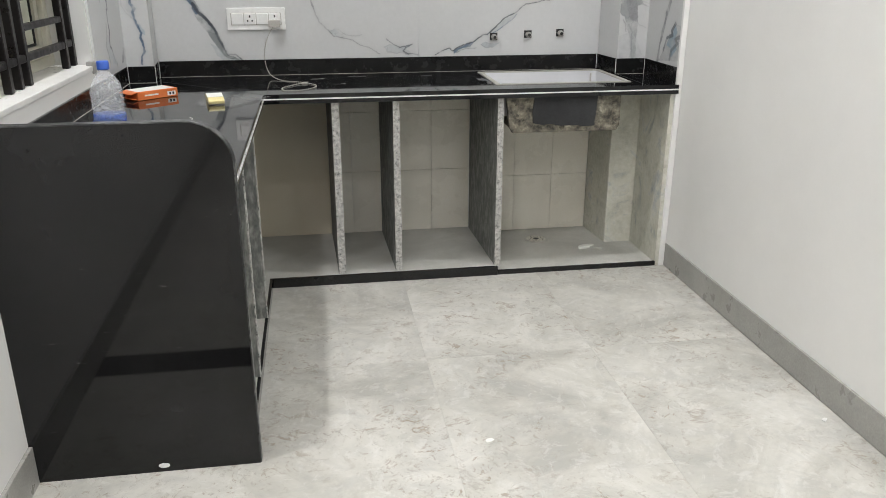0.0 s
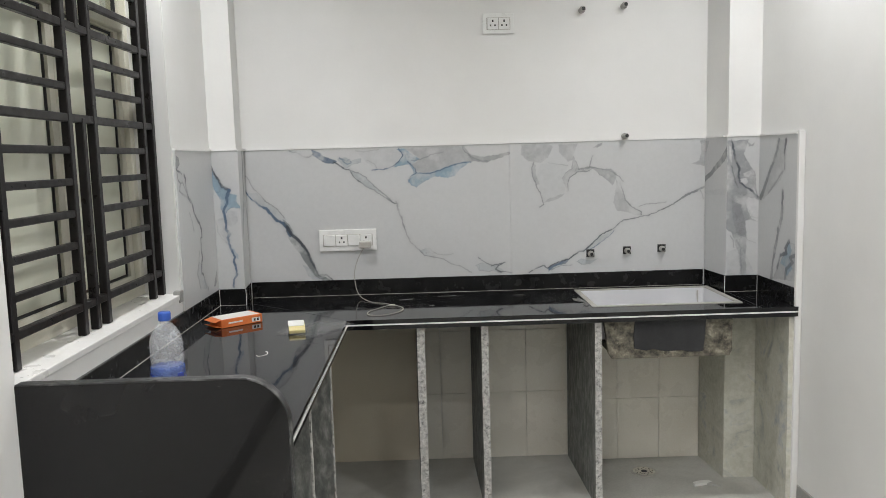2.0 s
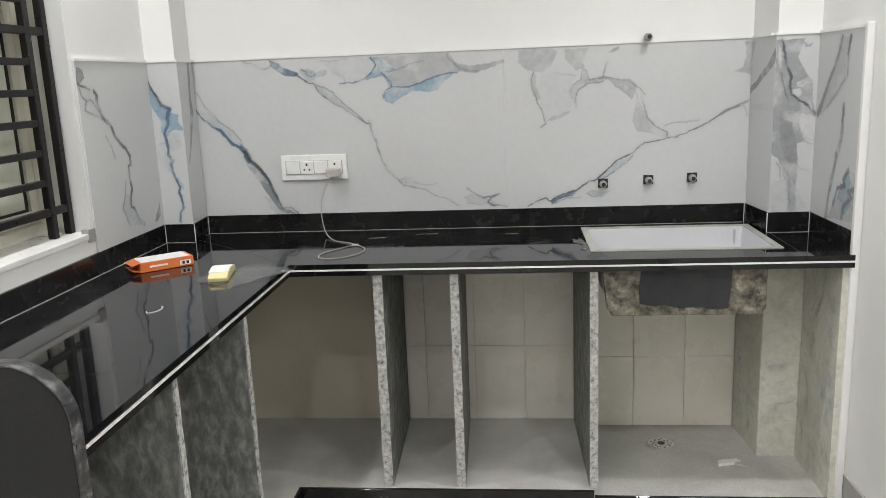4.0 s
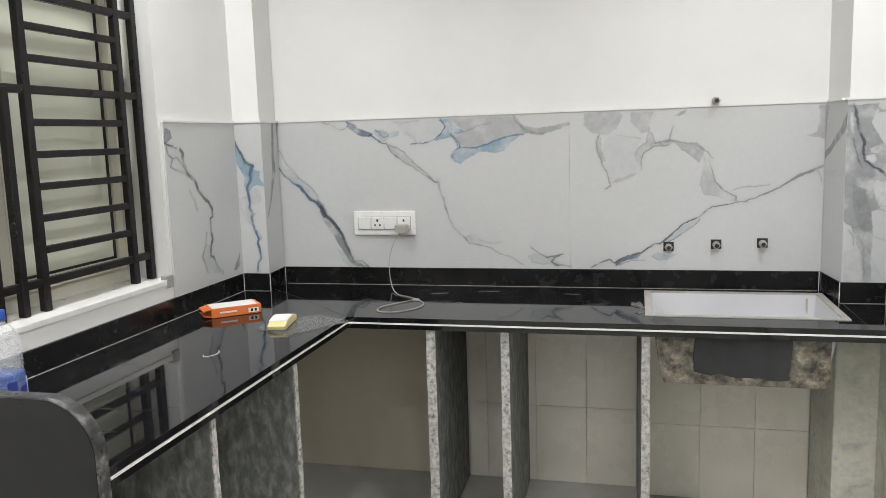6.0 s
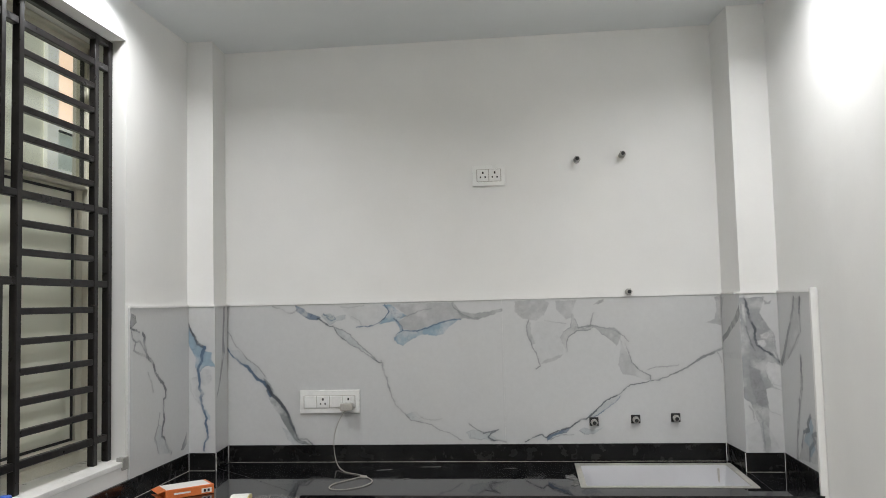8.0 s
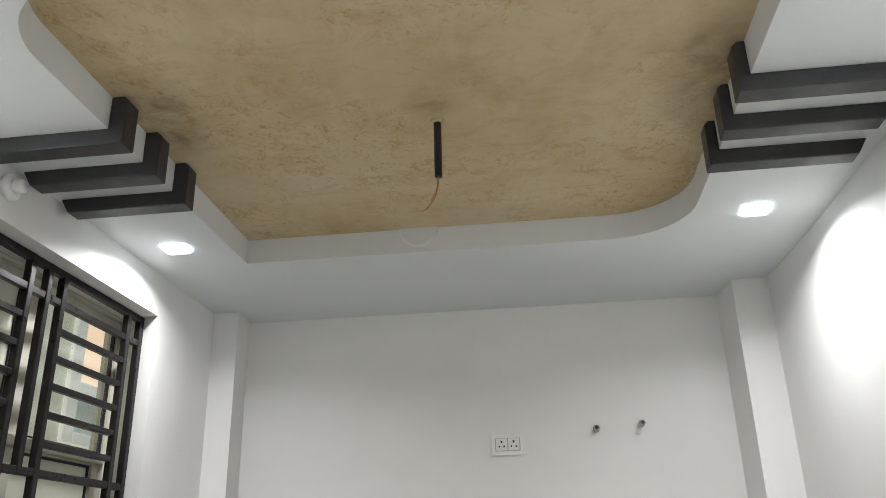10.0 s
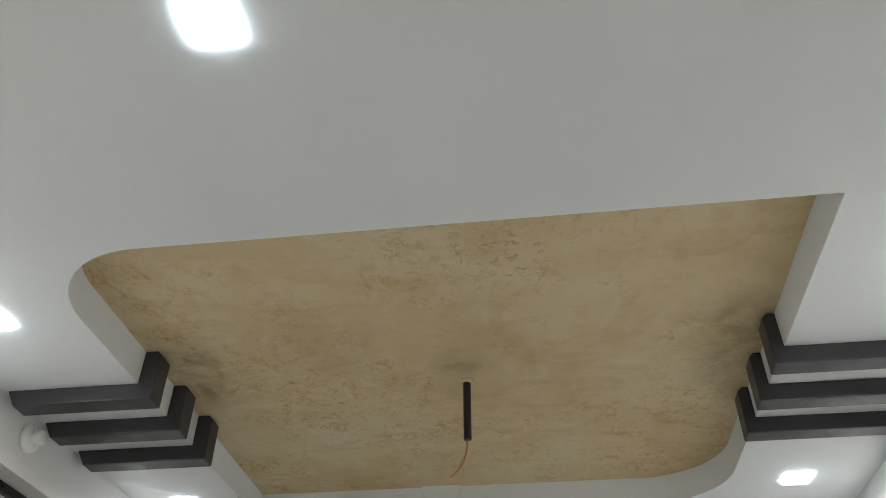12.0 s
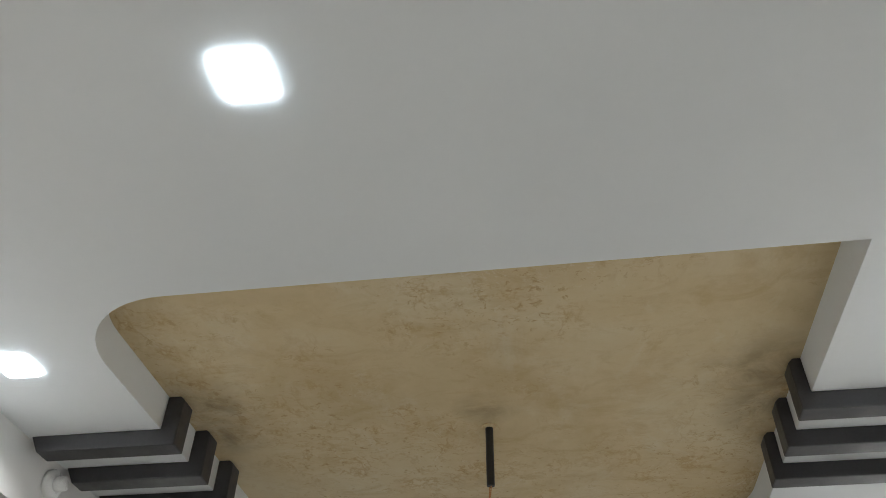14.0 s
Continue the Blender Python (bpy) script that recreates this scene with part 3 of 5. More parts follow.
VERTICALS = {"near": 2.335, "a": 2.405, "b": 2.800, "c": 2.974, "e": 3.400, "f": 3.492}
for key, y in VERTICALS.items():
    upright(y, 0.013, Z0 + 0.001, Z1 - 0.002)
upright(2.890, 0.012, Z0 + 0.001, 1.608)
upright(2.890, 0.012, 1.866, Z1 - 0.002)
RAILS = [1.056 + i * 0.0913 for i in range(6)] + [1.604 + i * 0.0882 for i in range(10)]
for i, z in enumerate(RAILS):
    whole = i in (0, 6, 9, 15)
    for y0, y1 in ((VERTICALS["a"], VERTICALS["b"]), (VERTICALS["c"], VERTICALS["e"])) if not whole else ((VERTICALS["near"], VERTICALS["f"]),):
        h = 0.012 if whole else 0.0105
        iron_bar(y0 + 0.012, y1 - 0.012, z - h, z + h, 0.010, "rail" if whole else "bar")
iron_bar(VERTICALS["near"], VERTICALS["f"], Z1 - 0.026, Z1 - 0.002, 0.0115, "rail")

# ---- outside ----
yard = structure("ground", joined((-14, XL - WT, -10, 16, -0.25, -0.2)), CEMENT, "grey cement ground between the houses", "ground")
house = thing("neighbour_house", "cream plastered neighbouring house close to the window, walls given a glow", "house")
# wall, ledge, frame and lower pane carry the stand-in glow
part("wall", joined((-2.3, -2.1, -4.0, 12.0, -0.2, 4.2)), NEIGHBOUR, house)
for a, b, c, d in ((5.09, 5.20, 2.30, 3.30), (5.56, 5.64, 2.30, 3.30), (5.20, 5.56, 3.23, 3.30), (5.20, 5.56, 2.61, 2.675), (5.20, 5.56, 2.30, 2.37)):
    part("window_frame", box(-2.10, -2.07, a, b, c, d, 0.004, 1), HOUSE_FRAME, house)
part("lit_pane", box(-2.098, -2.085, 5.20, 5.56, 2.675, 3.23), LIT_CURTAIN, house, "window pane lit peach from inside")
part("pane", box(-2.098, -2.085, 5.20, 5.56, 2.37, 2.61), HOUSE_PANE, house, "greenish window pane given a glow")
part("gasket", joined((-2.084, -2.076, 5.202, 5.558, 2.597, 2.609), (-2.084, -2.076, 5.545, 5.558, 2.372, 2.597)), GASKET, house)
part("gasket", box(-2.098, -2.068, 5.642, 5.654, 2.30, 3.30, 0.003, 1), GASKET, house)
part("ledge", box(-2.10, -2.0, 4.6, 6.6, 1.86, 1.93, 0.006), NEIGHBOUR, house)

# ---- kitchen counter ----
ZK, YF, XF = 0.827, 3.592, -0.120                    # counter top, its front edges
SX0, SX1, SY0, SY1 = 0.884, 1.510, 3.708, 4.135       # sink opening
counter = thing("countertop", "L-shaped polished black granite countertop with a pale edge line", "countertop")
slab_t = 0.018


PY = 2.302                                           # back of the end panel
for outline in ([(XF, YF), (SX0, YF), (SX0, YB), (CX0, YB), (CX0, CY0 + 0.04)], [(SX0, YF), (SX1, YF), (SX1, SY0), (SX0, SY0)], [(SX0, SY1), (SX1, SY1), (SX1, YB), (SX0, YB)], [(SX1, YF), (1.5405, YF), (1.5405, YB), (SX1, YB)], [(1.5415, YF), (XR, YF), (XR, YB), (1.5415, YB)], [(XL, PY), (XF, PY), (XF, YF), (CX0, CY0 + 0.04), (CX0, CY0), (XL, CY0)]):
    part("slab", prism(outline, "z", ZK - slab_t, ZK), GRANITE, counter)
# the doubled front edge: a polished pale bead over a second strip
part("edge_bead", joined((XF - 0.001, XR, YF - 0.003, YF + 0.014, ZK - slab_t - 0.005, ZK - slab_t + 0.0005), (XF - 0.014, XF + 0.003, PY, YF - 0.0035, ZK - slab_t - 0.005, ZK - slab_t + 0.0005)), MARBLE_SILL, counter, "pale polished line along the counter edge")
part("edge_strip", joined((XF - 0.002, XR, YF, YF + 0.05, ZK - 0.040, ZK - slab_t - 0.005), (XF - 0.05, XF, PY, YF - 0.001, ZK - 0.040, ZK - slab_t - 0.005)), GRANITE, counter, "second granite strip under the edge")
part("joint", tube([(XF - 0.002, YF + 0.002, ZK), (-0.37, 3.836, ZK), (CX0, CY0 + 0.04, ZK)], 0.0009, 5), GRANITE_WORN, counter, "grey filler line in the mitred joint")
part("joint", tube([(1.541, YF + 0.002, ZK), (1.541, 3.75, ZK), (1.541, 3.965, ZK)], 0.0009, 5), GRANITE_WORN, counter, "grey filler line between slabs")

upstand = thing("counter_upstand", "black granite upstand strip behind the countertop with pale joints", "upstand")
ZS = 0.900
UT = 0.011
for x0, x1, y0, y1 in ((CX0 - SPLAY_W + UT, CX1 - SPLAY_E - UT, YB - UT, YB), (XL + UT, CX0 + UT - 0.001, CY0 - UT, CY0), (XL, XL + UT, PY, CY0), (CX1 - UT + 0.001, XR - UT, CY1 - UT, CY1), (XR - UT, XR, 3.613, CY1)):
    part("strip", box(x0, x1, y0, y1, ZK + 0.001, ZS, 0.0015, 1), GRANITE_DULL, upstand)
part("strip", prism([(CX0, CY0), (CX0 + UT, CY0), (CX0 - SPLAY_W + UT, YB), (CX0 - SPLAY_W, YB)], "z", ZK + 0.001, ZS, 0.0012), GRANITE_DULL, upstand)
part("strip", prism([(CX1 - UT, CY1), (CX1, CY1), (CX1 - SPLAY_E, YB), (CX1 - SPLAY_E - UT, YB)], "z", ZK + 0.001, ZS, 0.0012), GRANITE_DULL, upstand)
for x, y in ((XL + UT, CY0 - UT - 0.002), (CX0 + UT + 0.001, CY0 - UT), (CX0 - SPLAY_W + UT + 0.002, YB - UT - 0.001), (CX1 - SPLAY_E - UT - 0.002, YB - UT - 0.001), (CX1 - UT - 0.001, CY1 - UT), (XR - UT, CY1 - UT - 0.001)):
    part("joint", box(x - 0.0013, x + 0.0013, y - 0.0013, y + 0.0013, ZK + 0.001, ZS), CARD_WHITE, upstand, "pale joint filler")
for x0, x1, y0, y1 in ((CX0 + 0.005, CX1 - 0.04, YB - UT - 0.0025, YB - UT), (XL + UT, XL + UT + 0.0025, PY, CY0 - 0.02), (XL + UT, CX0 + 0.01, CY0 - UT - 0.0025, CY0 - UT), (CX1 - 0.01, XR - UT, CY1 - UT - 0.0025, CY1 - UT)):
    part("joint", box(x0, x1, y0, y1, ZK + 0.0003, ZK + 0.0014), GROUT, upstand, "pale joint filler")


def end_panel():
    r, x0, x1, zt = 0.115, XL, -0.117, 0.973
    t = thing("end_panel", "black granite counter end panel with a rounded worn top corner", "end panel")

    def line(shrink):
        return [(x1 - shrink, FZ)] + [(x1 - r + (r - shrink) * math.cos(a), zt - r + (r - shrink) * math.sin(a)) for a in np.linspace(0, math.pi / 2, 14)] + [(x0, zt - shrink)]

    part("slab", prism([(x0, FZ)] + line(0.0035), "y", 2.266, PY - 0.0005, 0.0), GRANITE_DUSTY, t)
    part("worn_edge", prism(line(0.0) + line(0.0036)[::-1], "y", 2.2675, PY - 0.002, 0.0008), GRANITE_WORN, t, "scuffed grey upper edge")
    return t


end_panel()
dab = link_mesh("paint_dab", turned([(0.017, 0.0), (0.013, 0.0012)], 14), CARD_WHITE)
dab.matrix_world = pose(-0.389, 2.2662, -0.013, 90) @ Matrix.Diagonal((1, 0.5, 1, 1))
tagged(dab, "white paint dab on the black end panel", "stain")


SKEW = 0.016                                         # the upright slabs run slightly out of square


def divider(name, x0, x1, y0, y1, z0, z1, edge):
    """A sawn slab on edge: dark sides and a pale broken front."""
    t = thing(name, "upright grey stone slab with a rough pale front edge", "divider", "slabs under the counter")
    fx0, fx1, fy0, fy1 = (x0, x1, y0, y0 + 0.004) if edge == "y" else (x1 - 0.004, x1, y0, y1)
    bx0, bx1, by0, by1 = (x0, x1, y0 + 0.004, y1) if edge == "y" else (x0, x1 - 0.004, y0, y1)
    if edge == "y":
        slab = prism([(bx0, by0), (bx1, by0), (bx1 - SKEW, by1), (bx0 - SKEW, by1)], "z", z0, z1)
    else:
        slab = box(bx0, bx1, by0, by1, z0, z1)
    part("slab", slab, STONE_DARK, t)
    bm = bmesh.new()
    steps = 34
    cols = []
    for i in range(steps + 1):
        z = z0 + (z1 - z0) * i / steps
        w = [0.0022 * noise.noise((z * 23 + x0 * 9, k * 3.1 + y0 * 5, 0.7)) for k in range(4)]
        if edge == "y":
            ring = [(fx0 + w[0], fy1), (fx0 + w[0], fy0 + w[1]), (fx1 + w[2], fy0 + w[3]), (fx1 + w[2], fy1)]
        else:
            ring = [(fx0, fy0 + w[0]), (fx1 + w[1], fy0 + w[0]), (fx1 + w[3], fy1 + w[2]), (fx0, fy1 + w[2])]
        cols.append([bm.verts.new((x, y, z)) for x, y in ring])
    for lo, hi in zip(cols, cols[1:]):
        for k in range(4):
            bm.faces.new((lo[k], lo[(k + 1) % 4], hi[(k + 1) % 4], hi[k]))
    part("front_edge", bm, STONE_EDGE, t, "rough pale sawn edge")
    return t


ZF = 0.010                                           # cement floor of the cupboards
for x0, x1 in ((0.155, 0.187), (0.414, 0.443), (0.873, 0.900)):
    divider("divider", x0, x1, 3.612, 4.182, ZF, 0.7865, "y")
for y in (3.184, 2.704):
    divider("divider", XL + 0.001, -0.140, y, y + 0.024, ZF, 0.7865, "x")
bed = structure("cupboard_floor", joined((XL, 0.886, 3.606, YB, FZ, ZF), (XL, -0.152, PY, 3.606, FZ, ZF)), CEMENT, "smooth grey cement floor inside the open cupboards", "cupboard floor")
bed_low = structure("sink_bay_floor", joined((0.886, XR, 3.608, YB, FZ - 0.004, -0.020)), CEMENT, "smooth grey cement floor under the sink", "cupboard floor")
plinth = thing("plinth", "low black granite plinth strip below the open cupboards", "plinth")
part("strip", box(-0.152, 0.886, 3.594, 3.606, FZ, ZF + 0.001, 0.0015, 1), GRANITE, plinth)
part("strip", box(-0.152, -0.140, PY, 3.594, FZ, ZF + 0.001, 0.0015, 1), GRANITE, plinth)
part("strip", box(0.888, 1.658, 3.598, 3.608, FZ, -0.010, 0.0015, 1), GRANITE, plinth)

# ---- sink ----
sink = thing("sink", "rectangular steel sink basin set into the black counter", "sink")
rim = joined((SX0, SX1, SY0, SY0 + 0.022, ZK - 0.004, ZK + 0.003), (SX0, SX1, SY1 - 0.022, SY1, ZK - 0.004, ZK + 0.003), (SX0, SX0 + 0.022, SY0 + 0.022, SY1 - 0.022, ZK - 0.004, ZK + 0.003), (SX1 - 0.022, SX1, SY0 + 0.022, SY1 - 0.022, ZK - 0.004, ZK + 0.003))
part("rim", rim, RIM, sink, "dull film-covered rim")


def basin():
    bm = bmesh.new()
    a, b, c, d = SX0 + 0.022, SX1 - 0.022, SY0 + 0.022, SY1 - 0.022
    top = [bm.verts.new((x, y, ZK - 0.002)) for x, y in ((a, c), (b, c), (b, d), (a, d))]
    low = [bm.verts.new((x, y, ZK - 0.150)) for x, y in ((a + 0.02, c + 0.02), (b - 0.02, c + 0.02), (b - 0.02, d - 0.02), (a + 0.02, d - 0.02))]
    for i in range(4):
        bm.faces.new((top[i], top[(i + 1) % 4], low[(i + 1) % 4], low[i]))
    bm.faces.new(low)
    bmesh.ops.bevel(bm, geom=[e for e in bm.edges if not e.is_boundary], offset=0.012, segments=3, affect="EDGES", profile=0.5)
    return bm


part("basin", basin(), STEEL, sink, "brushed steel bowl")
# a dark bar imitates the shaded line of the basin's back right corner
part("corner_line", box(SX1 - 0.058, SX1 - 0.050, SY1 - 0.031, SY1 - 0.0245, ZK - 0.14, ZK - 0.012, 0.002, 1), PLASTIC_GREY, sink, "dark strip standing in for the basin's shaded corner line")
part("drain", turned([(0.045, ZK - 0.149), (0.045, ZK - 0.1475), (0.03, ZK - 0.147)], 28, (1.17, 3.93, 0)), CHROME, sink)
cradle = thing("sink_cradle", "stained concrete box holding the sink below the counter", "sink cradle")
part("front", prism([(0.914, 0.7865), (0.931, 0.650), (0.946, 0.625), (1.427, 0.625), (1.439, 0.650), (1.439, 0.7865)], "y", 3.631, 3.66, 0.004), CONCRETE, cradle)
part("bottom", box(0.949, 1.427, 3.66, 4.12, 0.632, 0.662, 0.003, 1), CONCRETE, cradle)
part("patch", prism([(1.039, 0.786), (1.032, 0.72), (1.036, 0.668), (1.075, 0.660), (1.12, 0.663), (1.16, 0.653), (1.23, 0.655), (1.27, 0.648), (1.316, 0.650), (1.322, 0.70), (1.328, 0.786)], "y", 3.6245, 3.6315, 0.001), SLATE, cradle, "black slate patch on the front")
for px, pz, s in ((0.965, 0.70, 0.018), (0.995, 0.68, 0.013), (1.408, 0.70, 0.016), (1.412, 0.655, 0.019), (1.17, 0.645, 0.022), (0.96, 0.75, 0.012), (1.08, 0.642, 0.014), (1.402, 0.745, 0.012)):
    s *= 0.6
    bm = turned([(s, 0.0), (s * 0.8, 0.002), (s * 0.3, 0.003)], 9)
    for v in bm.verts:
        v.co.x += s * 0.5 * noise.noise((v.co.x * 90, v.co.y * 90, px * 7))
        v.co.y += s * 0.5 * noise.noise((v.co.y * 80, v.co.x * 80, pz * 9))
    lump = part("mortar_lump", bm, CONCRETE, cradle)
    lump.matrix_local = pose(px, 3.6312, pz, 90)

# ---- small things in the cupboards and on the floor ----
drain = thing("floor_drain", "round perforated steel floor drain in cement", "floor drain")
drain.location = (1.184, 4.02, -0.020)
part("ring", turned([(0.062, 0.0), (0.06, 0.003), (0.05, 0.0035)], 36), RIM, drain)
part("plate", turned([(0.05, 0.003), (0.049, 0.0042), (0.02, 0.0045)], 36), CHROME, drain)
for k in range(18):
    a, r = k * math.tau / 9, 0.038 if k < 9 else 0.028
    part("hole", turned([(0.0035, 0.004), (0.003, 0.0049)], 8, (r * math.cos(a + k // 9 * 0.3), r * math.sin(a + k // 9 * 0.3), 0)), DARK, drain)
part("hole", turned([(0.015, 0.004), (0.014, 0.0051)], 20), DARK, drain)


def shard(x, y, z, turn, w, d, h, mat, label):
    bm = prism([(-w, -d), (w * 0.2, -d * 0.8), (w, -d * 0.3), (w * 0.8, d * 0.9), (-w * 0.3, d), (-w * 0.9, d * 0.4)], "z", 0, h, 0.001)
    ob = link_mesh("debris", bm, mat)
    ob.matrix_world = pose(x, y, z, 0, 0, turn)
    return tagged(ob, label, "debris", "loose debris")


shard(1.40, 3.86, -0.020, 10, 0.045, 0.016, 0.012, PAPER, "crumpled pale paper scrap on the cement floor")
shard(1.45, 3.845, -0.020, -30, 0.03, 0.012, 0.009, CEMENT, "flake of grey mortar on the cement floor")
shard(0.565, 2.275, FZ, 12, 0.014, 0.010, 0.001, PAPER, "small white paper chip on the floor tiles")
shard(1.645, 2.22, FZ, 30, 0.012, 0.007, 0.003, CARD_WHITE, "small white plaster crumb on the floor tiles")

# ---- sockets and pipe stubs ----
def socket_holes(plate, x, y, z, s=1.0):
    for dx, dz, w, h in ((0.0, 0.010, 0.0032, 0.0045), (-0.009, -0.007, 0.0026, 0.0034), (0.009, -0.007, 0.0026, 0.0034)):
        part("pin_hole", box(x + (dx - w) * s, x + (dx + w) * s, y - 0.0008, y + 0.001, z + (dz - h) * s, z + (dz + h) * s), DARK, plate)


def wall_plate(x0, x1, z0, z1, modules, wall_y):
    t = thing("socket_plate", "white plastic wall plate with %s" % ("switches and sockets" if len(modules) > 2 else "two power sockets"), "socket")
    y = wall_y - 0.0105
    part("plate", box(x0, x1, y, wall_y - 0.0006, z0, z1, 0.003, 2), PLASTIC, t)
    m = 0.02
    w = (x1 - x0 - 2 * m) / len(modules)
    zc, h = (z0 + z1) / 2, min(0.0255, (z1 - z0) * 0.3)
    part("recess", box(x0 + m - 0.002, x1 - m + 0.002, y - 0.0012, y + 0.002, zc - h - 0.002, zc + h + 0.002), PLASTIC_GREY, t)
    for i, kind in enumerate(modules):
        a, b = x0 + m + i * w + 0.0015, x0 + m + (i + 1) * w - 0.0015
        face = part("switch" if kind == "switch" else "outlet", box(a, b, y - 0.005, y, zc - h, zc + h, 0.0015, 1), PLASTIC, t)
        if kind == "outlet":
            socket_holes(face, (a + b) / 2, y - 0.005, zc, min(1.0, w / 0.05) * 1.15)
    return t


WF = YB - 0.008                                      # face of the wall tiles
wall_plate(-0.297, -0.030, 1.038, 1.138, ["switch", "outlet", "switch", "outlet"], WF)
wall_plate(0.488, 0.632, 2.012, 2.103, ["outlet", "outlet"], YB)
charger = thing("phone_charger", "grey plug charger with a thin cable coiled on the counter", "charger")
part("body", box(-0.108, -0.055, WF - 0.052, WF - 0.0165, 1.052, 1.084, 0.005), PLASTIC_GREY, charger)
part("cable", tube([(-0.088, WF - 0.04, 1.053), (-0.118, WF - 0.05, 1.00), (-0.135, WF - 0.055, 0.93), (-0.118, WF - 0.09, 0.850), (-0.06, 3.99, 0.830), (0.02, 3.92, 0.830), (0.09, 3.83, 0.830), (0.09, 3.745, 0.830), (0.03, 3.675, 0.830), (-0.035, 3.68, 0.830), (-0.045, 3.75, 0.830), (0.0, 3.83, 0.830), (0.045, 3.885, 0.831)], 0.0028, 8), CABLE, charger)
part("connector", box(0.035, 0.060, 3.875, 3.888, 0.8275, 0.8345, 0.002), PLASTIC_GREY, charger)


def pipe_stub(x, z, wall_y, length, plate):
    t = thing("pipe_stub", "short chrome water pipe stub sticking out of the wall", "pipe stub", "water outlets")
    t.matrix_world = pose(x, wall_y, z, 90)
    if plate:
        part("escutcheon", box(-0.019, 0.019, -0.016, 0.020, 0.0003, 0.004, 0.001, 1), PIPE, t, "dark square gap round the pipe")
    part("pipe", turned([(0.0135, 0.0), (0.0135, length * 0.55), (0.0105, length * 0.56), (0.0105, length - 0.002), (0.009, length)], 20), DULL, t)
    part("plug", turned([(0.015, length * 0.40), (0.0155, length * 0.44), (0.0155, length * 0.60), (0.014, length * 0.64)], 6), DULL, t)
    part("mouth", turned([(0.008, length - 0.001), (0.0078, length + 0.0006)], 16), DARK, t)


for x, z in ((0.974, 0.99), (1.147, 0.999), (1.311, 1.004)):
    pipe_stub(x, z, WF, 0.034, True)
for x, z in ((0.941, 2.108), (1.133, 2.122), (1.137, 1.535)):
    pipe_stub(x, z, YB, 0.055, False)

# ---- things on the counter ----
bottle = thing("water_bottle", "clear plastic water bottle with blue cap and label band", "bottle")
bottle.location = (-0.434, 2.403, ZK + 0.0006)
BR = 0.0405
part("label_band", turned([(BR * 0.985, 0.062), (BR * 1.005, 0.066), (BR * 1.005, 0.143), (BR * 0.985, 0.147)], 40), BLUE_FILM, bottle, "blue printed label band", True)
for k in range(9):
    a = k * math.tau / 9 + 0.4
    ob = part("print", box(-0.010, 0.010, -0.0006, 0.0006, 0.080 + 0.012 * (k % 3), 0.118 + 0.014 * (k % 2), 0.0004, 1), BLUE_DARK if k % 3 else CARD_WHITE, bottle)
    ob.matrix_local = pose(math.sin(a) * BR * 1.01, -math.cos(a) * BR * 1.01, 0, 0, 0, math.degrees(a))
body = [(BR * 0.7, 0.0), (BR * 0.95, 0.005), (BR * 0.98, 0.02), (BR * 0.95, 0.035), (BR * 0.98, 0.05), (BR * 0.96, 0.062), (BR * 0.96, 0.163)]
body += [(BR * (0.99 - 0.03 * (i % 2)), 0.168 + 0.008 * i) for i in range(5)]
body += [(BR * 0.97, 0.208), (BR * 0.86, 0.224), (BR * 0.64, 0.240), (BR * 0.40, 0.250), (BR * 0.31, 0.255), (BR * 0.31, 0.265)]
part("body", turned(body, 40), BOTTLE, bottle, "", True)
part("water", turned([(BR * 0.66, 0.002), (BR * 0.9, 0.007), (BR * 0.9, 0.120)], 32), BOTTLE, bottle, "water in the lower half", True)
part("cap", turned([(BR * 0.36, 0.259), (BR * 0.37, 0.262), (BR * 0.37, 0.277), (BR * 0.33, 0.280)], 28), BLUE, bottle, "blue screw cap", True)

carton = thing("carton", "flat orange printed cardboard box with white top, one flap open", "box")
carton.matrix_world = pose(-0.555, 3.595, ZK + 0.0006, 0, 0, 41)
part("body", box(-0.085, 0.092, -0.038, 0.060, 0.0, 0.033, 0.0015, 1), ORANGE, carton)
part("top_print", box(-0.080, 0.080, -0.032, 0.057, 0.0328, 0.0340), CARD_WHITE, carton, "white printed top")
part("flap", prism([(-0.085, 0.002), (-0.083, 0.004), (-0.108, 0.010), (-0.110, 0.008)], "y", -0.036, 0.057), ORANGE, carton)
part("flap", prism([(-0.085, 0.033), (-0.083, 0.031), (-0.110, 0.024), (-0.112, 0.026)], "y", -0.034, 0.056), ORANGE, carton)
part("print_bar", box(-0.055, 0.005, -0.0386, -0.0378, 0.014, 0.020), CARD_WHITE, carton)
part("label_patch", box(0.045, 0.082, -0.0386, -0.0378, 0.006, 0.022), CARD_WHITE, carton)
for dx in (0.053, 0.067):
    part("print_bar", box(dx, dx + 0.008, -0.0392, -0.0384, 0.009, 0.019), PIPE, carton)

packet = thing("packet", "small yellow and white packet on clear plastic film", "packet")
packet.matrix_world = pose(-0.296, 3.452, ZK + 0.003, 0, 0, -79) @ Matrix.Diagonal((1.1, 1.0, 1.1, 1))
part("packet_body", prism([(-0.075, 0.0), (0.075, 0.0), (0.078, 0.012), (0.05, 0.022), (-0.01, 0.026), (-0.07, 0.016)], "y", -0.030, 0.030, 0.003), YELLOW, packet)
part("wrapper", prism([(-0.05, 0.021), (-0.008, 0.0275), (0.052, 0.0232), (0.052, 0.0215), (-0.01, 0.0255), (-0.05, 0.0195)], "y", -0.031, 0.028), PAPER, packet, "white crinkled wrapper")


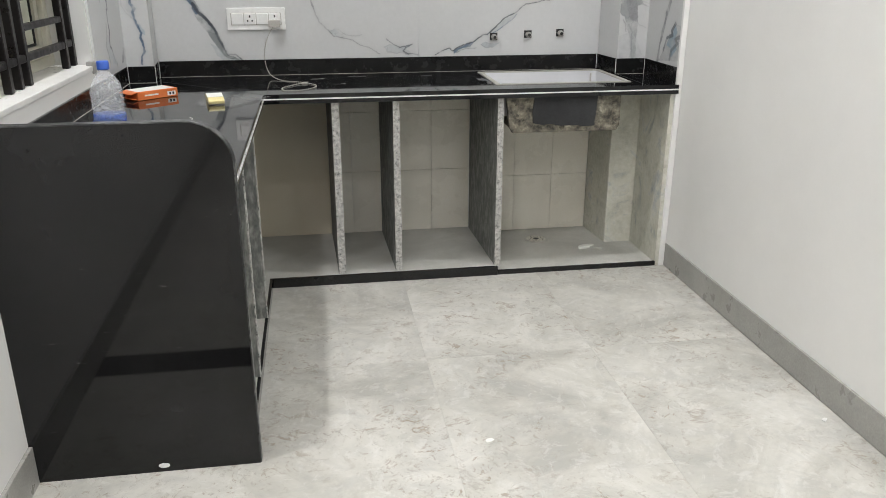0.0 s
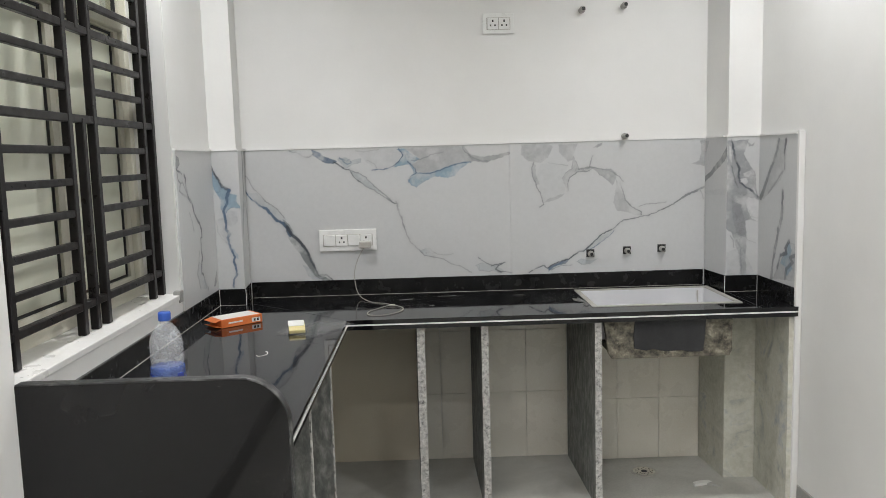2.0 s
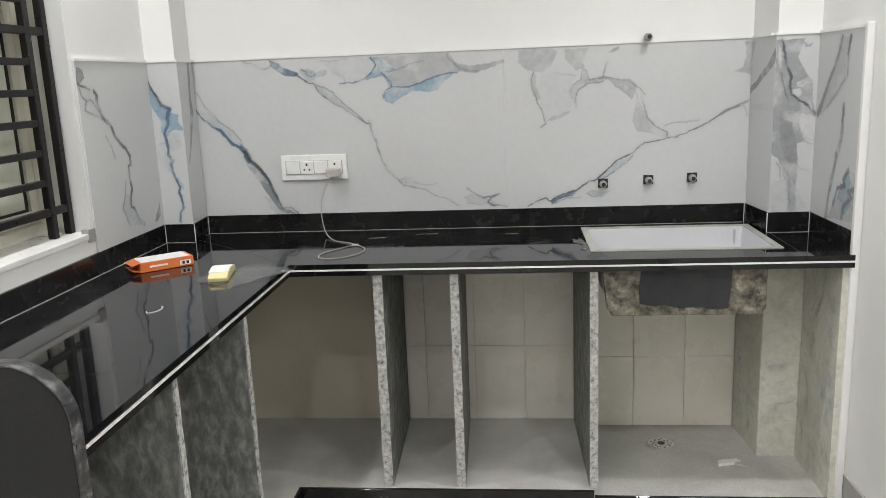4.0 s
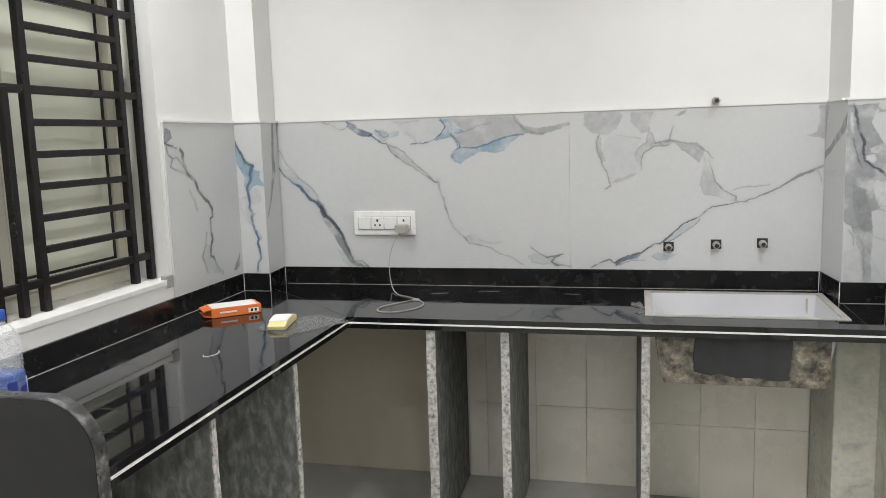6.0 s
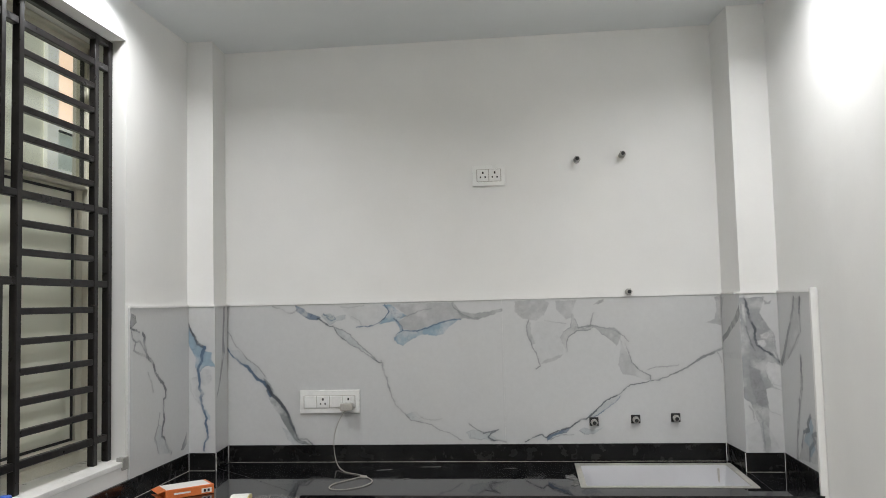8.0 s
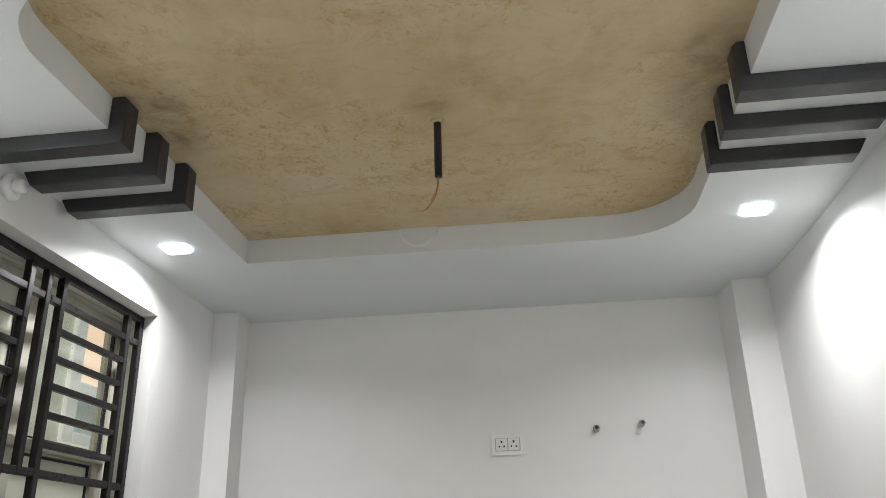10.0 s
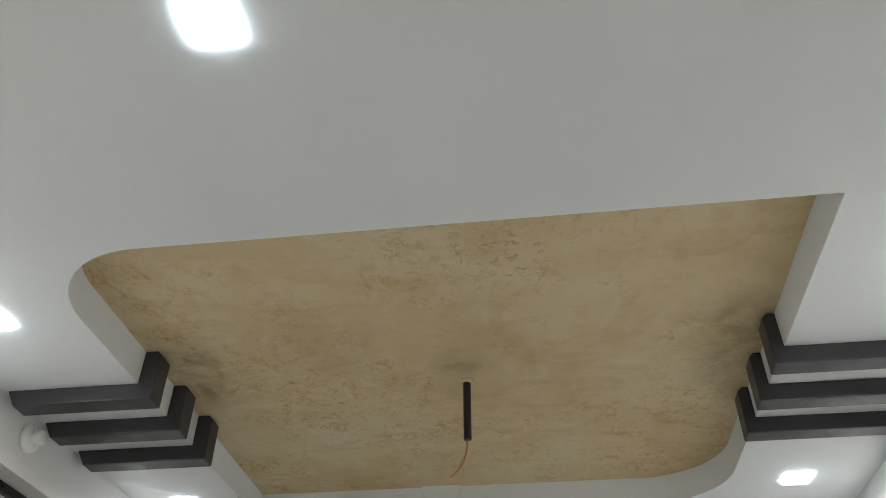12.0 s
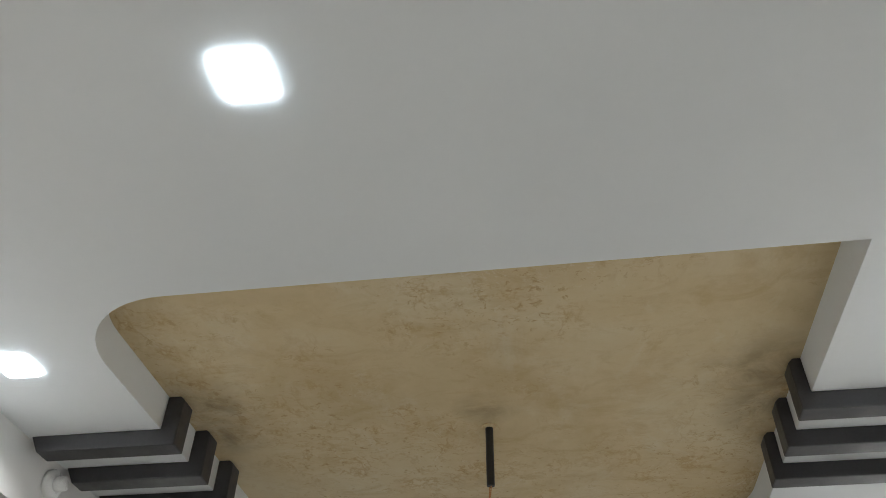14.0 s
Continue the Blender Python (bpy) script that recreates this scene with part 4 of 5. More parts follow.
def film_sheet():
    bm = bmesh.new()
    nx, ny = 16, 14
    grid = [[bm.verts.new((-0.13 + 0.26 * i / nx, -0.10 + 0.20 * j / ny, 0.004 + 0.012 * abs(noise.noise((i * 0.37, j * 0.41, 2.0))) + 0.02 * max(0, noise.noise((i * 0.21, j * 0.2, 5.0))))) for j in range(ny + 1)] for i in range(nx + 1)]
    for i in range(nx):
        for j in range(ny):
            bm.faces.new((grid[i][j], grid[i + 1][j], grid[i + 1][j + 1], grid[i][j + 1]))
    out = bmesh.ops.solidify(bm, geom=bm.faces[:], thickness=0.0006)
    return bm


film_ob = link_mesh("plastic_film", film_sheet(), FILM)
film_ob.matrix_world = pose(-0.222, 3.452, ZK, 0, 0, 58) @ Matrix.Diagonal((1.0, 0.85, 0.6, 1))
tagged(film_ob, "crumpled sheet of clear plastic film on the counter", "plastic film")
thread = link_mesh("thread", tube([(-0.366, 3.066, ZK + 0.0015), (-0.358, 3.052, ZK + 0.0015), (-0.343, 3.056, ZK + 0.0015), (-0.334, 3.078, ZK + 0.0015), (-0.336, 3.102, ZK + 0.0015), (-0.345, 3.114, ZK + 0.0015)], 0.0016, 6), CARD_WHITE)
tagged(thread, "short bit of white thread on the black counter", "thread")



def smear(x, y, w, d, turn, seed):
    """A dried cement smear with a torn outline."""
    rim = []
    for k in range(26):
        a = k * math.tau / 26
        r = 0.72 + 0.55 * noise.noise((math.cos(a) * 1.7, math.sin(a) * 1.7, seed)) + 0.22 * noise.noise((math.cos(a) * 5, math.sin(a) * 5, seed + 9))
        rim.append((w * r * math.cos(a), d * r * math.sin(a)))
    ob = link_mesh("cement_smear", prism(rim, "z", 0.0, 0.0011), SMEAR)
    ob.matrix_world = pose(x, y, ZK + 0.0003, 0, 0, turn)
    return tagged(ob, "dried pale cement smear on the black granite counter", "stain", "cement smears")


for k, (x, y, w, d, turn) in enumerate(((0.862, 3.87, 0.030, 0.075, 12), (0.868, 3.77, 0.020, 0.050, -8), (0.10, 4.02, 0.040, 0.008, 20), (0.30, 4.08, 0.055, 0.006, 4), (0.62, 4.05, 0.035, 0.005, -3), (0.22, 3.86, 0.012, 0.010, 40))):
    smear(x, y, w, d, turn, 3.7 * k + 1.3)

# ---- wall tiles with veins ----
def lattice_noise(u, v, seed):
    iu, iv = np.floor(u).astype(int), np.floor(v).astype(int)
    fu, fv = u - iu, v - iv
    fu, fv = fu * fu * (3 - 2 * fu), fv * fv * (3 - 2 * fv)

    def rnd(a, b):
        h = np.sin(a * 127.1 + b * 311.7 + seed * 74.7) * 43758.5453
        return h - np.floor(h)

    return (rnd(iu, iv) * (1 - fu) + rnd(iu + 1, iv) * fu) * (1 - fv) + (rnd(iu, iv + 1) * (1 - fu) + rnd(iu + 1, iv + 1) * fu) * fv


def fractal(u, v, scale, seed, octaves=4):
    total, amp, norm = 0.0, 1.0, 0.0
    for k in range(octaves):
        total = total + amp * lattice_noise(u * scale * 2 ** k, v * scale * 2 ** k, seed + k * 13)
        norm += amp
        amp *= 0.55
    return total / norm


TILE_BASE, SMOKE, INK = (0.575, 0.58, 0.578), (0.225, 0.232, 0.24), (0.045, 0.055, 0.072)
DEEP, STEEL_BLUE, SLATE_GREY = (0.075, 0.125, 0.20), (0.20, 0.315, 0.41), (0.20, 0.22, 0.22)
GREYSTONE, MIST, PALE, WHITE = (0.40, 0.405, 0.41), (0.43, 0.46, 0.475), (0.48, 0.49, 0.495), (0.60, 0.60, 0.598)


def stroke(points, start, end, tint, strength):
    """A thin vein whose half width runs from start to end."""
    return dict(points=points, start=start, end=end, tint=tint, strength=strength)


def wash(points, tint, strength, ink):
    """A clouded field with a broken inky rim."""
    return dict(points=points, tint=tint, strength=strength, ink=ink, filled=True)


def inside_distance(pts, u, v):
    """Distance to a closed outline, positive inside."""
    best, inside = np.full(u.shape, 9.0), np.zeros(u.shape, bool)
    for p, q in zip(pts, np.roll(pts, -1, 0)):
        d = q - p
        t = np.clip(((u - p[0]) * d[0] + (v - p[1]) * d[1]) / max(d @ d, 1e-9), 0, 1)
        best = np.minimum(best, np.hypot(u - p[0] - t * d[0], v - p[1] - t * d[1]))
        cross = ((p[1] > v) != (q[1] > v)) & (u < (q[0] - p[0]) * (v - p[1]) / (q[1] - p[1] + 1e-12) + p[0])
        inside ^= cross
    return np.where(inside, best, -best)


def veined_tile(parent, origin, along, normal, u0, u1, z0, z1, marks, step=0.0024, thick=0.008):
    """One wall tile: a fine grid in front, with edges; veins coloured vertex by vertex."""
    nu, nz = max(2, int((u1 - u0) / step)), max(2, int((z1 - z0) / step))
    us, zs = np.linspace(u0, u1, nu + 1), np.linspace(z0, z1, nz + 1)
    U, Z = np.meshgrid(us, zs, indexing="ij")
    wu = U + 0.007 * (fractal(U, Z, 26, 3) - 0.5) + 0.006 * (fractal(U, Z, 95, 8, 3) - 0.5)
    wz = Z + 0.007 * (fractal(U, Z, 26, 21) - 0.5) + 0.006 * (fractal(U, Z, 95, 31, 3) - 0.5)
    colour = np.ones((*U.shape, 3)) * TILE_BASE * (0.97 + 0.06 * fractal(U, Z, 3, 5))[..., None]
    for seed, s in enumerate(marks):
        pts = np.array(s["points"], float)
        (ua, za), (ub, zb) = pts.min(0) - 0.03, pts.max(0) + 0.03
        cut = (slice(*np.searchsorted(us, (ua, ub))), slice(*np.searchsorted(zs, (za, zb))))
        u, v, pu, pv, below = U[cut], Z[cut], wu[cut], wz[cut], colour[cut]
        if u.size == 0:
            continue
        fine = fractal(u, v, 60, seed + 33, 3)
        tint = np.array(s["tint"]) * (0.86 + 0.28 * fine)[..., None]
        if s.get("filled"):
            depth = inside_distance(pts, pu, pv)
            cloud = fractal(u, v, 17, seed + 5, 5)
            body = np.clip(depth / 0.0035 + 0.4, 0, 1) * np.clip(0.40 + 2.6 * (cloud - 0.30), 0.2, 1) * s["strength"]
            below = below * (1 - body[..., None]) + tint * body[..., None]
            inner = fractal(u, v, 24, seed + 51, 5) - 0.5
            streak = np.clip(depth / 0.004, 0, 1) * np.exp(-(inner / 0.014) ** 2) * np.clip(4 * (fractal(u, v, 12, seed + 77) - 0.42), 0, 1) * (0.25 + 0.5 * s["ink"]) * s["strength"]
            below = below * (1 - streak[..., None]) + tint * 0.45 * streak[..., None]
            edge = np.exp(-((depth - 0.0012) / 0.0016) ** 2) * np.clip(5 * (fractal(u, v, 20, seed + 40) - 0.46), 0, 1) * s["ink"]
            below = below * (1 - edge[..., None]) + np.array(INK) * edge[..., None]
        else:
            gap = np.full(u.shape, 9.0)
            spread = 0.75 + 1.15 * fractal(u, v, 34, seed + 60, 3)
            for k in range(len(pts) - 1):
                p, d = pts[k], pts[k + 1] - pts[k]
                t = np.clip(((pu - p[0]) * d[0] + (pv - p[1]) * d[1]) / max(d @ d, 1e-9), 0, 1)
                half = s["start"] + (s["end"] - s["start"]) * (k + t) / (len(pts) - 1)
                gap = np.minimum(gap, np.hypot(pu - p[0] - t * d[0], pv - p[1] - t * d[1]) - half * spread)
            line = np.clip(0.5 - gap / 0.0026, 0, 1) * np.clip(0.62 + 2.4 * (fractal(u, v, 19, seed + 17) - 0.36), 0.25, 1) * s["strength"]
            halo = 0.16 * np.exp(-np.clip(gap, 0, 1) / 0.006) * s["strength"]
            line = np.maximum(line, halo)[..., None]
            below = below * (1 - line) + tint * line
        colour[cut] = below
    o, a, n = Vector(origin), Vector(along), Vector(normal)
    verts = [tuple(o + a * u + Vector((0, 0, z)) + n * thick) for u in us for z in zs]
    faces = [(i * (nz + 1) + j, (i + 1) * (nz + 1) + j, (i + 1) * (nz + 1) + j + 1, i * (nz + 1) + j + 1) for i in range(nu) for j in range(nz)]
    rgba = np.concatenate([colour.reshape(-1, 3), np.ones((colour.shape[0] * colour.shape[1], 1))], 1)
    base = len(verts)
    verts += [tuple(o + a * u + Vector((0, 0, z)) + n * 0.0002) for u in (u0, u1) for z in (z0, z1)]
    c = [0, nz, nu * (nz + 1), nu * (nz + 1) + nz]
    for p, q, r, t in ((0, 1, 1, 0), (2, 3, 3, 2), (0, 2, 2, 0), (1, 3, 3, 1)):
        faces.append((c[p], c[q], base + r, base + t))
    rgba = np.concatenate([rgba, np.tile((*TILE_BASE, 1.0), (4, 1))])
    me = bpy.data.meshes.new("wall_tile")
    me.from_pydata(verts, [], faces)
    me.update()
    att = me.color_attributes.new("pattern", "FLOAT_COLOR", "POINT")
    att.data.foreach_set("color", rgba.astype(np.float32).ravel())
    me.materials.append(VEINED)
    ob = new("wall_tile", me)
    ob.parent = parent
    return ob


Z_LOW = ZS + 0.0005
X_, Y_, NX, PX, NY = (1, 0, 0), (0, 1, 0), (-1, 0, 0), (1, 0, 0), (0, -1, 0)
MARKS_WEST = [
    wash([(3.529, 1.497), (3.558, 1.487), (3.562, 1.460), (3.527, 1.441), (3.505, 1.447)], SMOKE, 0.85, 0.8),
    wash([(3.526, 1.437), (3.572, 1.427), (3.611, 1.415), (3.628, 1.387), (3.644, 1.335), (3.592, 1.347), (3.558, 1.388)], PALE, 0.35, 0),
    stroke([(3.504, 1.445), (3.565, 1.431), (3.588, 1.422)], 0.003, 0.003, INK, 0.9),
    stroke([(3.612, 1.417), (3.627, 1.406), (3.623, 1.387), (3.635, 1.357), (3.648, 1.331), (3.687, 1.307), (3.702, 1.288), (3.716, 1.265), (3.747, 1.236), (3.781, 1.215), (3.801, 1.190), (3.800, 1.159), (3.785, 1.154), (3.783, 1.116), (3.790, 1.076), (3.776, 1.049), (3.765, 1.012), (3.792, 1.001), (3.802, 0.974), (3.822, 0.950), (3.849, 0.931)], 0.005, 0.005, INK, 0.85),
    stroke([(3.526, 1.437), (3.533, 1.406), (3.558, 1.388), (3.583, 1.393), (3.598, 1.382), (3.626, 1.355), (3.644, 1.335)], 0.003, 0.003, SMOKE, 0.9),
    stroke([(3.558, 1.388), (3.545, 1.360), (3.575, 1.348), (3.607, 1.340), (3.647, 1.327)], 0.004, 0.003, SMOKE, 0.8),
    stroke([(3.654, 1.266), (3.682, 1.227), (3.694, 1.193)], 0.003, 0.004, SMOKE, 0.5),
    wash([(3.736, 1.062), (3.771, 1.049), (3.765, 1.012), (3.804, 0.987), (3.849, 0.931), (3.744, 0.946), (3.700, 1.012)], MIST, 0.7, 0.3),
    stroke([(3.752, 1.102), (3.735, 1.055), (3.709, 1.015), (3.723, 0.990), (3.736, 0.954)], 0.004, 0.003, SMOKE, 0.6),
    wash([(3.996, 0.991), (3.993, 0.943), (3.962, 0.922), (3.936, 0.926)], SMOKE, 0.9, 0.3),
]
MARKS_COLUMN_WEST = [
    wash([(-0.732, 1.444), (-0.725, 1.408), (-0.702, 1.384), (-0.689, 1.359), (-0.657, 1.342), (-0.661, 1.327), (-0.626, 1.321), (-0.629, 1.291), (-0.611, 1.261), (-0.654, 1.263), (-0.672, 1.252), (-0.689, 1.228), (-0.701, 1.265), (-0.699, 1.300), (-0.725, 1.344), (-0.738, 1.373)], STEEL_BLUE, 0.8, 0.3),
    wash([(-0.672, 1.256), (-0.632, 1.250), (-0.626, 1.202), (-0.653, 1.179), (-0.682, 1.192)], PALE, 0.7, 0),
    wash([(-0.716, 1.217), (-0.685, 1.223), (-0.673, 1.120), (-0.662, 1.071), (-0.684, 1.103), (-0.710, 1.157)], PALE, 0.8, 0),
    wash([(-0.665, 1.093), (-0.637, 1.058), (-0.634, 1.034), (-0.654, 1.044)], STEEL_BLUE, 0.5, 0),
    stroke([(-0.734, 1.451), (-0.720, 1.411), (-0.702, 1.384), (-0.689, 1.359), (-0.660, 1.342)], 0.003, 0.004, INK, 0.95),
    stroke([(-0.660, 1.342), (-0.672, 1.311), (-0.670, 1.285), (-0.692, 1.252), (-0.685, 1.223), (-0.682, 1.192), (-0.684, 1.168), (-0.668, 1.148), (-0.677, 1.132), (-0.674, 1.108), (-0.666, 1.083), (-0.653, 1.047), (-0.655, 1.022), (-0.647, 0.998), (-0.650, 0.962), (-0.662, 0.942), (-0.664, 0.911)], 0.005, 0.003, DEEP, 0.95),
    stroke([(-0.727, 1.205), (-0.720, 1.164), (-0.703, 1.128), (-0.684, 1.108)], 0.0016, 0.0016, SMOKE, 0.5),
]
MARKS_COLUMN_WEST_SIDE = [
    wash([(4.133, 1.514), (4.158, 1.514), (4.141, 1.387), (4.152, 1.313), (4.116, 1.254), (4.087, 1.195), (4.044, 1.127), (4.033, 1.133), (4.061, 1.185), (4.081, 1.232), (4.113, 1.303), (4.116, 1.388)], SMOKE, 0.95, 0.5),
]
MARKS_NORTH = [
    wash([(-0.620, 1.320), (-0.578, 1.321), (-0.534, 1.277), (-0.485, 1.238), (-0.447, 1.192), (-0.463, 1.180), (-0.512, 1.219), (-0.562, 1.258)], MIST, 0.6, 0.2),
    stroke([(-0.629, 1.400), (-0.620, 1.393), (-0.610, 1.375), (-0.590, 1.339), (-0.563, 1.313), (-0.539, 1.282), (-0.509, 1.261), (-0.485, 1.240), (-0.456, 1.199)], 0.0014, 0.0016, SMOKE, 0.8),
    stroke([(-0.630, 1.331), (-0.620, 1.315), (-0.601, 1.290), (-0.586, 1.279), (-0.562, 1.258), (-0.537, 1.245), (-0.517, 1.219), (-0.493, 1.191), (-0.463, 1.175), (-0.444, 1.149), (-0.431, 1.118)], 0.0022, 0.0065, DEEP, 0.95),
    wash([(-0.462, 1.195), (-0.433, 1.166), (-0.415, 1.128), (-0.386, 1.097), (-0.367, 1.064), (-0.349, 1.026), (-0.331, 0.988), (-0.318, 0.955), (-0.309, 0.932), (-0.294, 0.921), (-0.244, 0.900), (-0.287, 0.903), (-0.320, 0.919), (-0.344, 0.945), (-0.360, 0.976), (-0.391, 1.027), (-0.419, 1.065), (-0.438, 1.099), (-0.450, 1.139)], SLATE_GREY, 0.9, 0.5),
    wash([(-0.383, 0.981), (-0.344, 0.955), (-0.320, 0.919), (-0.285, 0.903), (-0.332, 0.902), (-0.356, 0.925)], MIST, 0.8, 0.3),
    stroke([(-0.444, 1.154), (-0.426, 1.121), (-0.391, 1.090), (-0.356, 1.039), (-0.338, 0.995), (-0.318, 0.949), (-0.304, 0.929), (-0.268, 0.921), (-0.244, 0.902)], 0.006, 0.0022, INK, 0.9),
    wash([(-0.317, 1.512), (-0.287, 1.501), (-0.258, 1.478), (-0.228, 1.469), (-0.196, 1.453), (-0.215, 1.442), (-0.252, 1.448), (-0.289, 1.469), (-0.313, 1.487)], DEEP, 0.85, 0.5),
    stroke([(-0.419, 1.509), (-0.384, 1.498), (-0.359, 1.482), (-0.327, 1.478), (-0.308, 1.492)], 0.0018, 0.0022, SMOKE, 0.9),
    stroke([(-0.214, 1.451), (-0.178, 1.428), (-0.161, 1.415), (-0.146, 1.417)], 0.0028, 0.002, INK, 0.9),
    wash([(-0.198, 1.465), (-0.157, 1.473), (-0.143, 1.455), (-0.088, 1.465), (-0.089, 1.446), (-0.127, 1.438), (-0.161, 1.420)], MIST, 0.9, 0.2),
    stroke([(-0.188, 1.469), (-0.158, 1.456), (-0.143, 1.463), (-0.134, 1.448), (-0.154, 1.439), (-0.173, 1.457)], 0.0016, 0.0016, DEEP, 0.8),
    wash([(-0.146, 1.417), (-0.104, 1.400), (-0.068, 1.374), (-0.033, 1.336), (0.012, 1.298), (-0.034, 1.319), (-0.066, 1.333), (-0.104, 1.364)], MIST, 0.8, 0.2),
    stroke([(-0.146, 1.417), (-0.118, 1.376), (-0.094, 1.356), (-0.066, 1.333), (-0.034, 1.319), (-0.008, 1.299), (0.026, 1.278), (0.050, 1.258), (0.067, 1.252)], 0.0016, 0.002, INK, 0.85),
    stroke([(-0.141, 1.414), (-0.104, 1.400), (-0.068, 1.374), (-0.033, 1.336), (0.003, 1.306), (0.043, 1.270)], 0.0014, 0.0014, SMOKE, 0.9),
    stroke([(0.067, 1.262), (0.073, 1.235), (0.082, 1.203), (0.095, 1.173), (0.103, 1.136), (0.116, 1.099), (0.127, 1.070), (0.157, 1.042), (0.176, 1.024), (0.195, 1.004), (0.234, 0.996)], 0.003, 0.0016, SMOKE, 1.0),
    stroke([(0.197, 1.041), (0.216, 1.035), (0.235, 1.018), (0.271, 1.004), (0.328, 1.008)], 0.0011, 0.0011, SMOKE, 0.6),
    wash([(0.176, 1.027), (0.197, 1.041), (0.223, 1.025), (0.247, 1.000), (0.205, 1.001)], MIST, 0.8, 0.3),
    stroke([(0.234, 0.996), (0.283, 0.984), (0.318, 0.959), (0.360, 0.948), (0.391, 0.930), (0.410, 0.915)], 0.0013, 0.0013, SMOKE, 0.8),
    wash([(-0.111, 1.500), (-0.006, 1.504), (0.075, 1.503), (0.098, 1.476), (0.059, 1.425), (-0.016, 1.413), (-0.064, 1.447)], PALE, 0.4, 0),
    stroke([(-0.063, 1.459), (-0.027, 1.438), (-0.021, 1.418)], 0.0013, 0.0013, SMOKE, 0.5),
    stroke([(-0.111, 1.500), (-0.074, 1.493), (-0.036, 1.501), (-0.006, 1.504)], 0.0013, 0.0013, SMOKE, 0.5),
    wash([(0.112, 1.506), (0.391, 1.509), (0.425, 1.456), (0.472, 1.435), (0.419, 1.435), (0.352, 1.431), (0.303, 1.418), (0.253, 1.397), (0.204, 1.387), (0.161, 1.401), (0.145, 1.430), (0.188, 1.455)], GREYSTONE, 0.85, 0.2),
    wash([(0.076, 1.505), (0.112, 1.506), (0.148, 1.478), (0.188, 1.455), (0.163, 1.444), (0.145, 1.430), (0.161, 1.396), (0.204, 1.387), (0.253, 1.397), (0.303, 1.418), (0.376, 1.434), (0.419, 1.435), (0.399, 1.419), (0.365, 1.401), (0.344, 1.374), (0.312, 1.363), (0.276, 1.370), (0.240, 1.369), (0.202, 1.351), (0.164, 1.324), (0.140, 1.334), (0.124, 1.359), (0.155, 1.382), (0.151, 1.406), (0.133, 1.431), (0.096, 1.428), (0.059, 1.420), (0.090, 1.452), (0.106, 1.475)], STEEL_BLUE, 0.85, 0.2),
    stroke([(0.088, 1.505), (0.106, 1.475), (0.090, 1.452), (0.059, 1.425), (0.014, 1.412), (-0.041, 1.410)], 0.0026, 0.0012, DEEP, 0.9),
    stroke([(0.129, 1.445), (0.161, 1.406), (0.167, 1.389), (0.135, 1.373), (0.129, 1.349)], 0.0024, 0.002, DEEP, 0.9),
    stroke([(0.167, 1.389), (0.228, 1.386), (0.278, 1.401), (0.302, 1.414), (0.352, 1.428), (0.419, 1.435)], 0.002, 0.0024, DEEP, 0.85),
    stroke([(0.146, 1.449), (0.188, 1.452), (0.233, 1.474), (0.252, 1.480), (0.293, 1.483)], 0.0016, 0.0014, SMOKE, 0.7),
    wash([(0.402, 1.478), (0.426, 1.467), (0.485, 1.458), (0.545, 1.466), (0.602, 1.476), (0.604, 1.464), (0.544, 1.445), (0.496, 1.431), (0.462, 1.430), (0.424, 1.441)], SMOKE, 0.65, 0.4),
    stroke([(0.384, 1.509), (0.393, 1.485), (0.425, 1.456), (0.453, 1.445), (0.472, 1.435), (0.496, 1.438)], 0.0016, 0.002, SMOKE, 0.9),
    wash([(0.433, 0.951), (0.458, 0.961), (0.525, 0.954), (0.562, 0.956), (0.537, 0.939), (0.568, 0.919), (0.495, 0.918), (0.447, 0.924)], MIST, 0.6, 0.2),
    stroke([(0.444, 0.988), (0.477, 0.963), (0.513, 0.949), (0.525, 0.935), (0.536, 0.917), (0.572, 0.917), (0.601, 0.909)], 0.0012, 0.0022, SMOKE, 1.0),
    stroke([(0.506, 0.947), (0.545, 0.954), (0.569, 0.958), (0.537, 0.946), (0.525, 0.930), (0.553, 0.915)], 0.0022, 0.0018, INK, 0.8),
    stroke([(0.448, 0.949), (0.452, 0.927), (0.495, 0.918), (0.536, 0.925)], 0.0013, 0.0013, SMOKE, 0.5),
    wash([(0.771, 0.929), (0.800, 0.940), (0.835, 0.958), (0.878, 0.972), (0.858, 0.946), (0.816, 0.937), (0.787, 0.919), (0.775, 0.910)], DEEP, 0.9, 0.4),
    stroke([(0.682, 0.909), (0.704, 0.918), (0.728, 0.932), (0.752, 0.939), (0.768, 0.926), (0.792, 0.940), (0.824, 0.956), (0.871, 0.969), (0.902, 0.988), (0.925, 1.001), (0.942, 1.001)], 0.0015, 0.0026, INK, 0.9),
    stroke([(0.792, 0.919), (0.835, 0.937), (0.886, 0.940)], 0.0018, 0.0012, SMOKE, 0.8),
    wash([(0.910, 0.954), (0.934, 0.968), (0.964, 0.958), (1.010, 0.966), (0.975, 0.943), (0.940, 0.939)], MIST, 0.9, 0.5),
    wash([(0.953, 1.005), (0.996, 1.049), (1.019, 1.067), (1.070, 1.092), (1.089, 1.096), (1.042, 1.055), (0.995, 1.018)], MIST, 0.6, 0.2),
    stroke([(0.942, 1.001), (0.972, 1.026), (0.996, 1.049), (1.020, 1.072), (1.047, 1.088), (1.082, 1.103), (1.112, 1.128), (1.129, 1.143), (1.163, 1.149), (1.208, 1.157), (1.253, 1.162)], 0.0024, 0.0012, INK, 0.85),
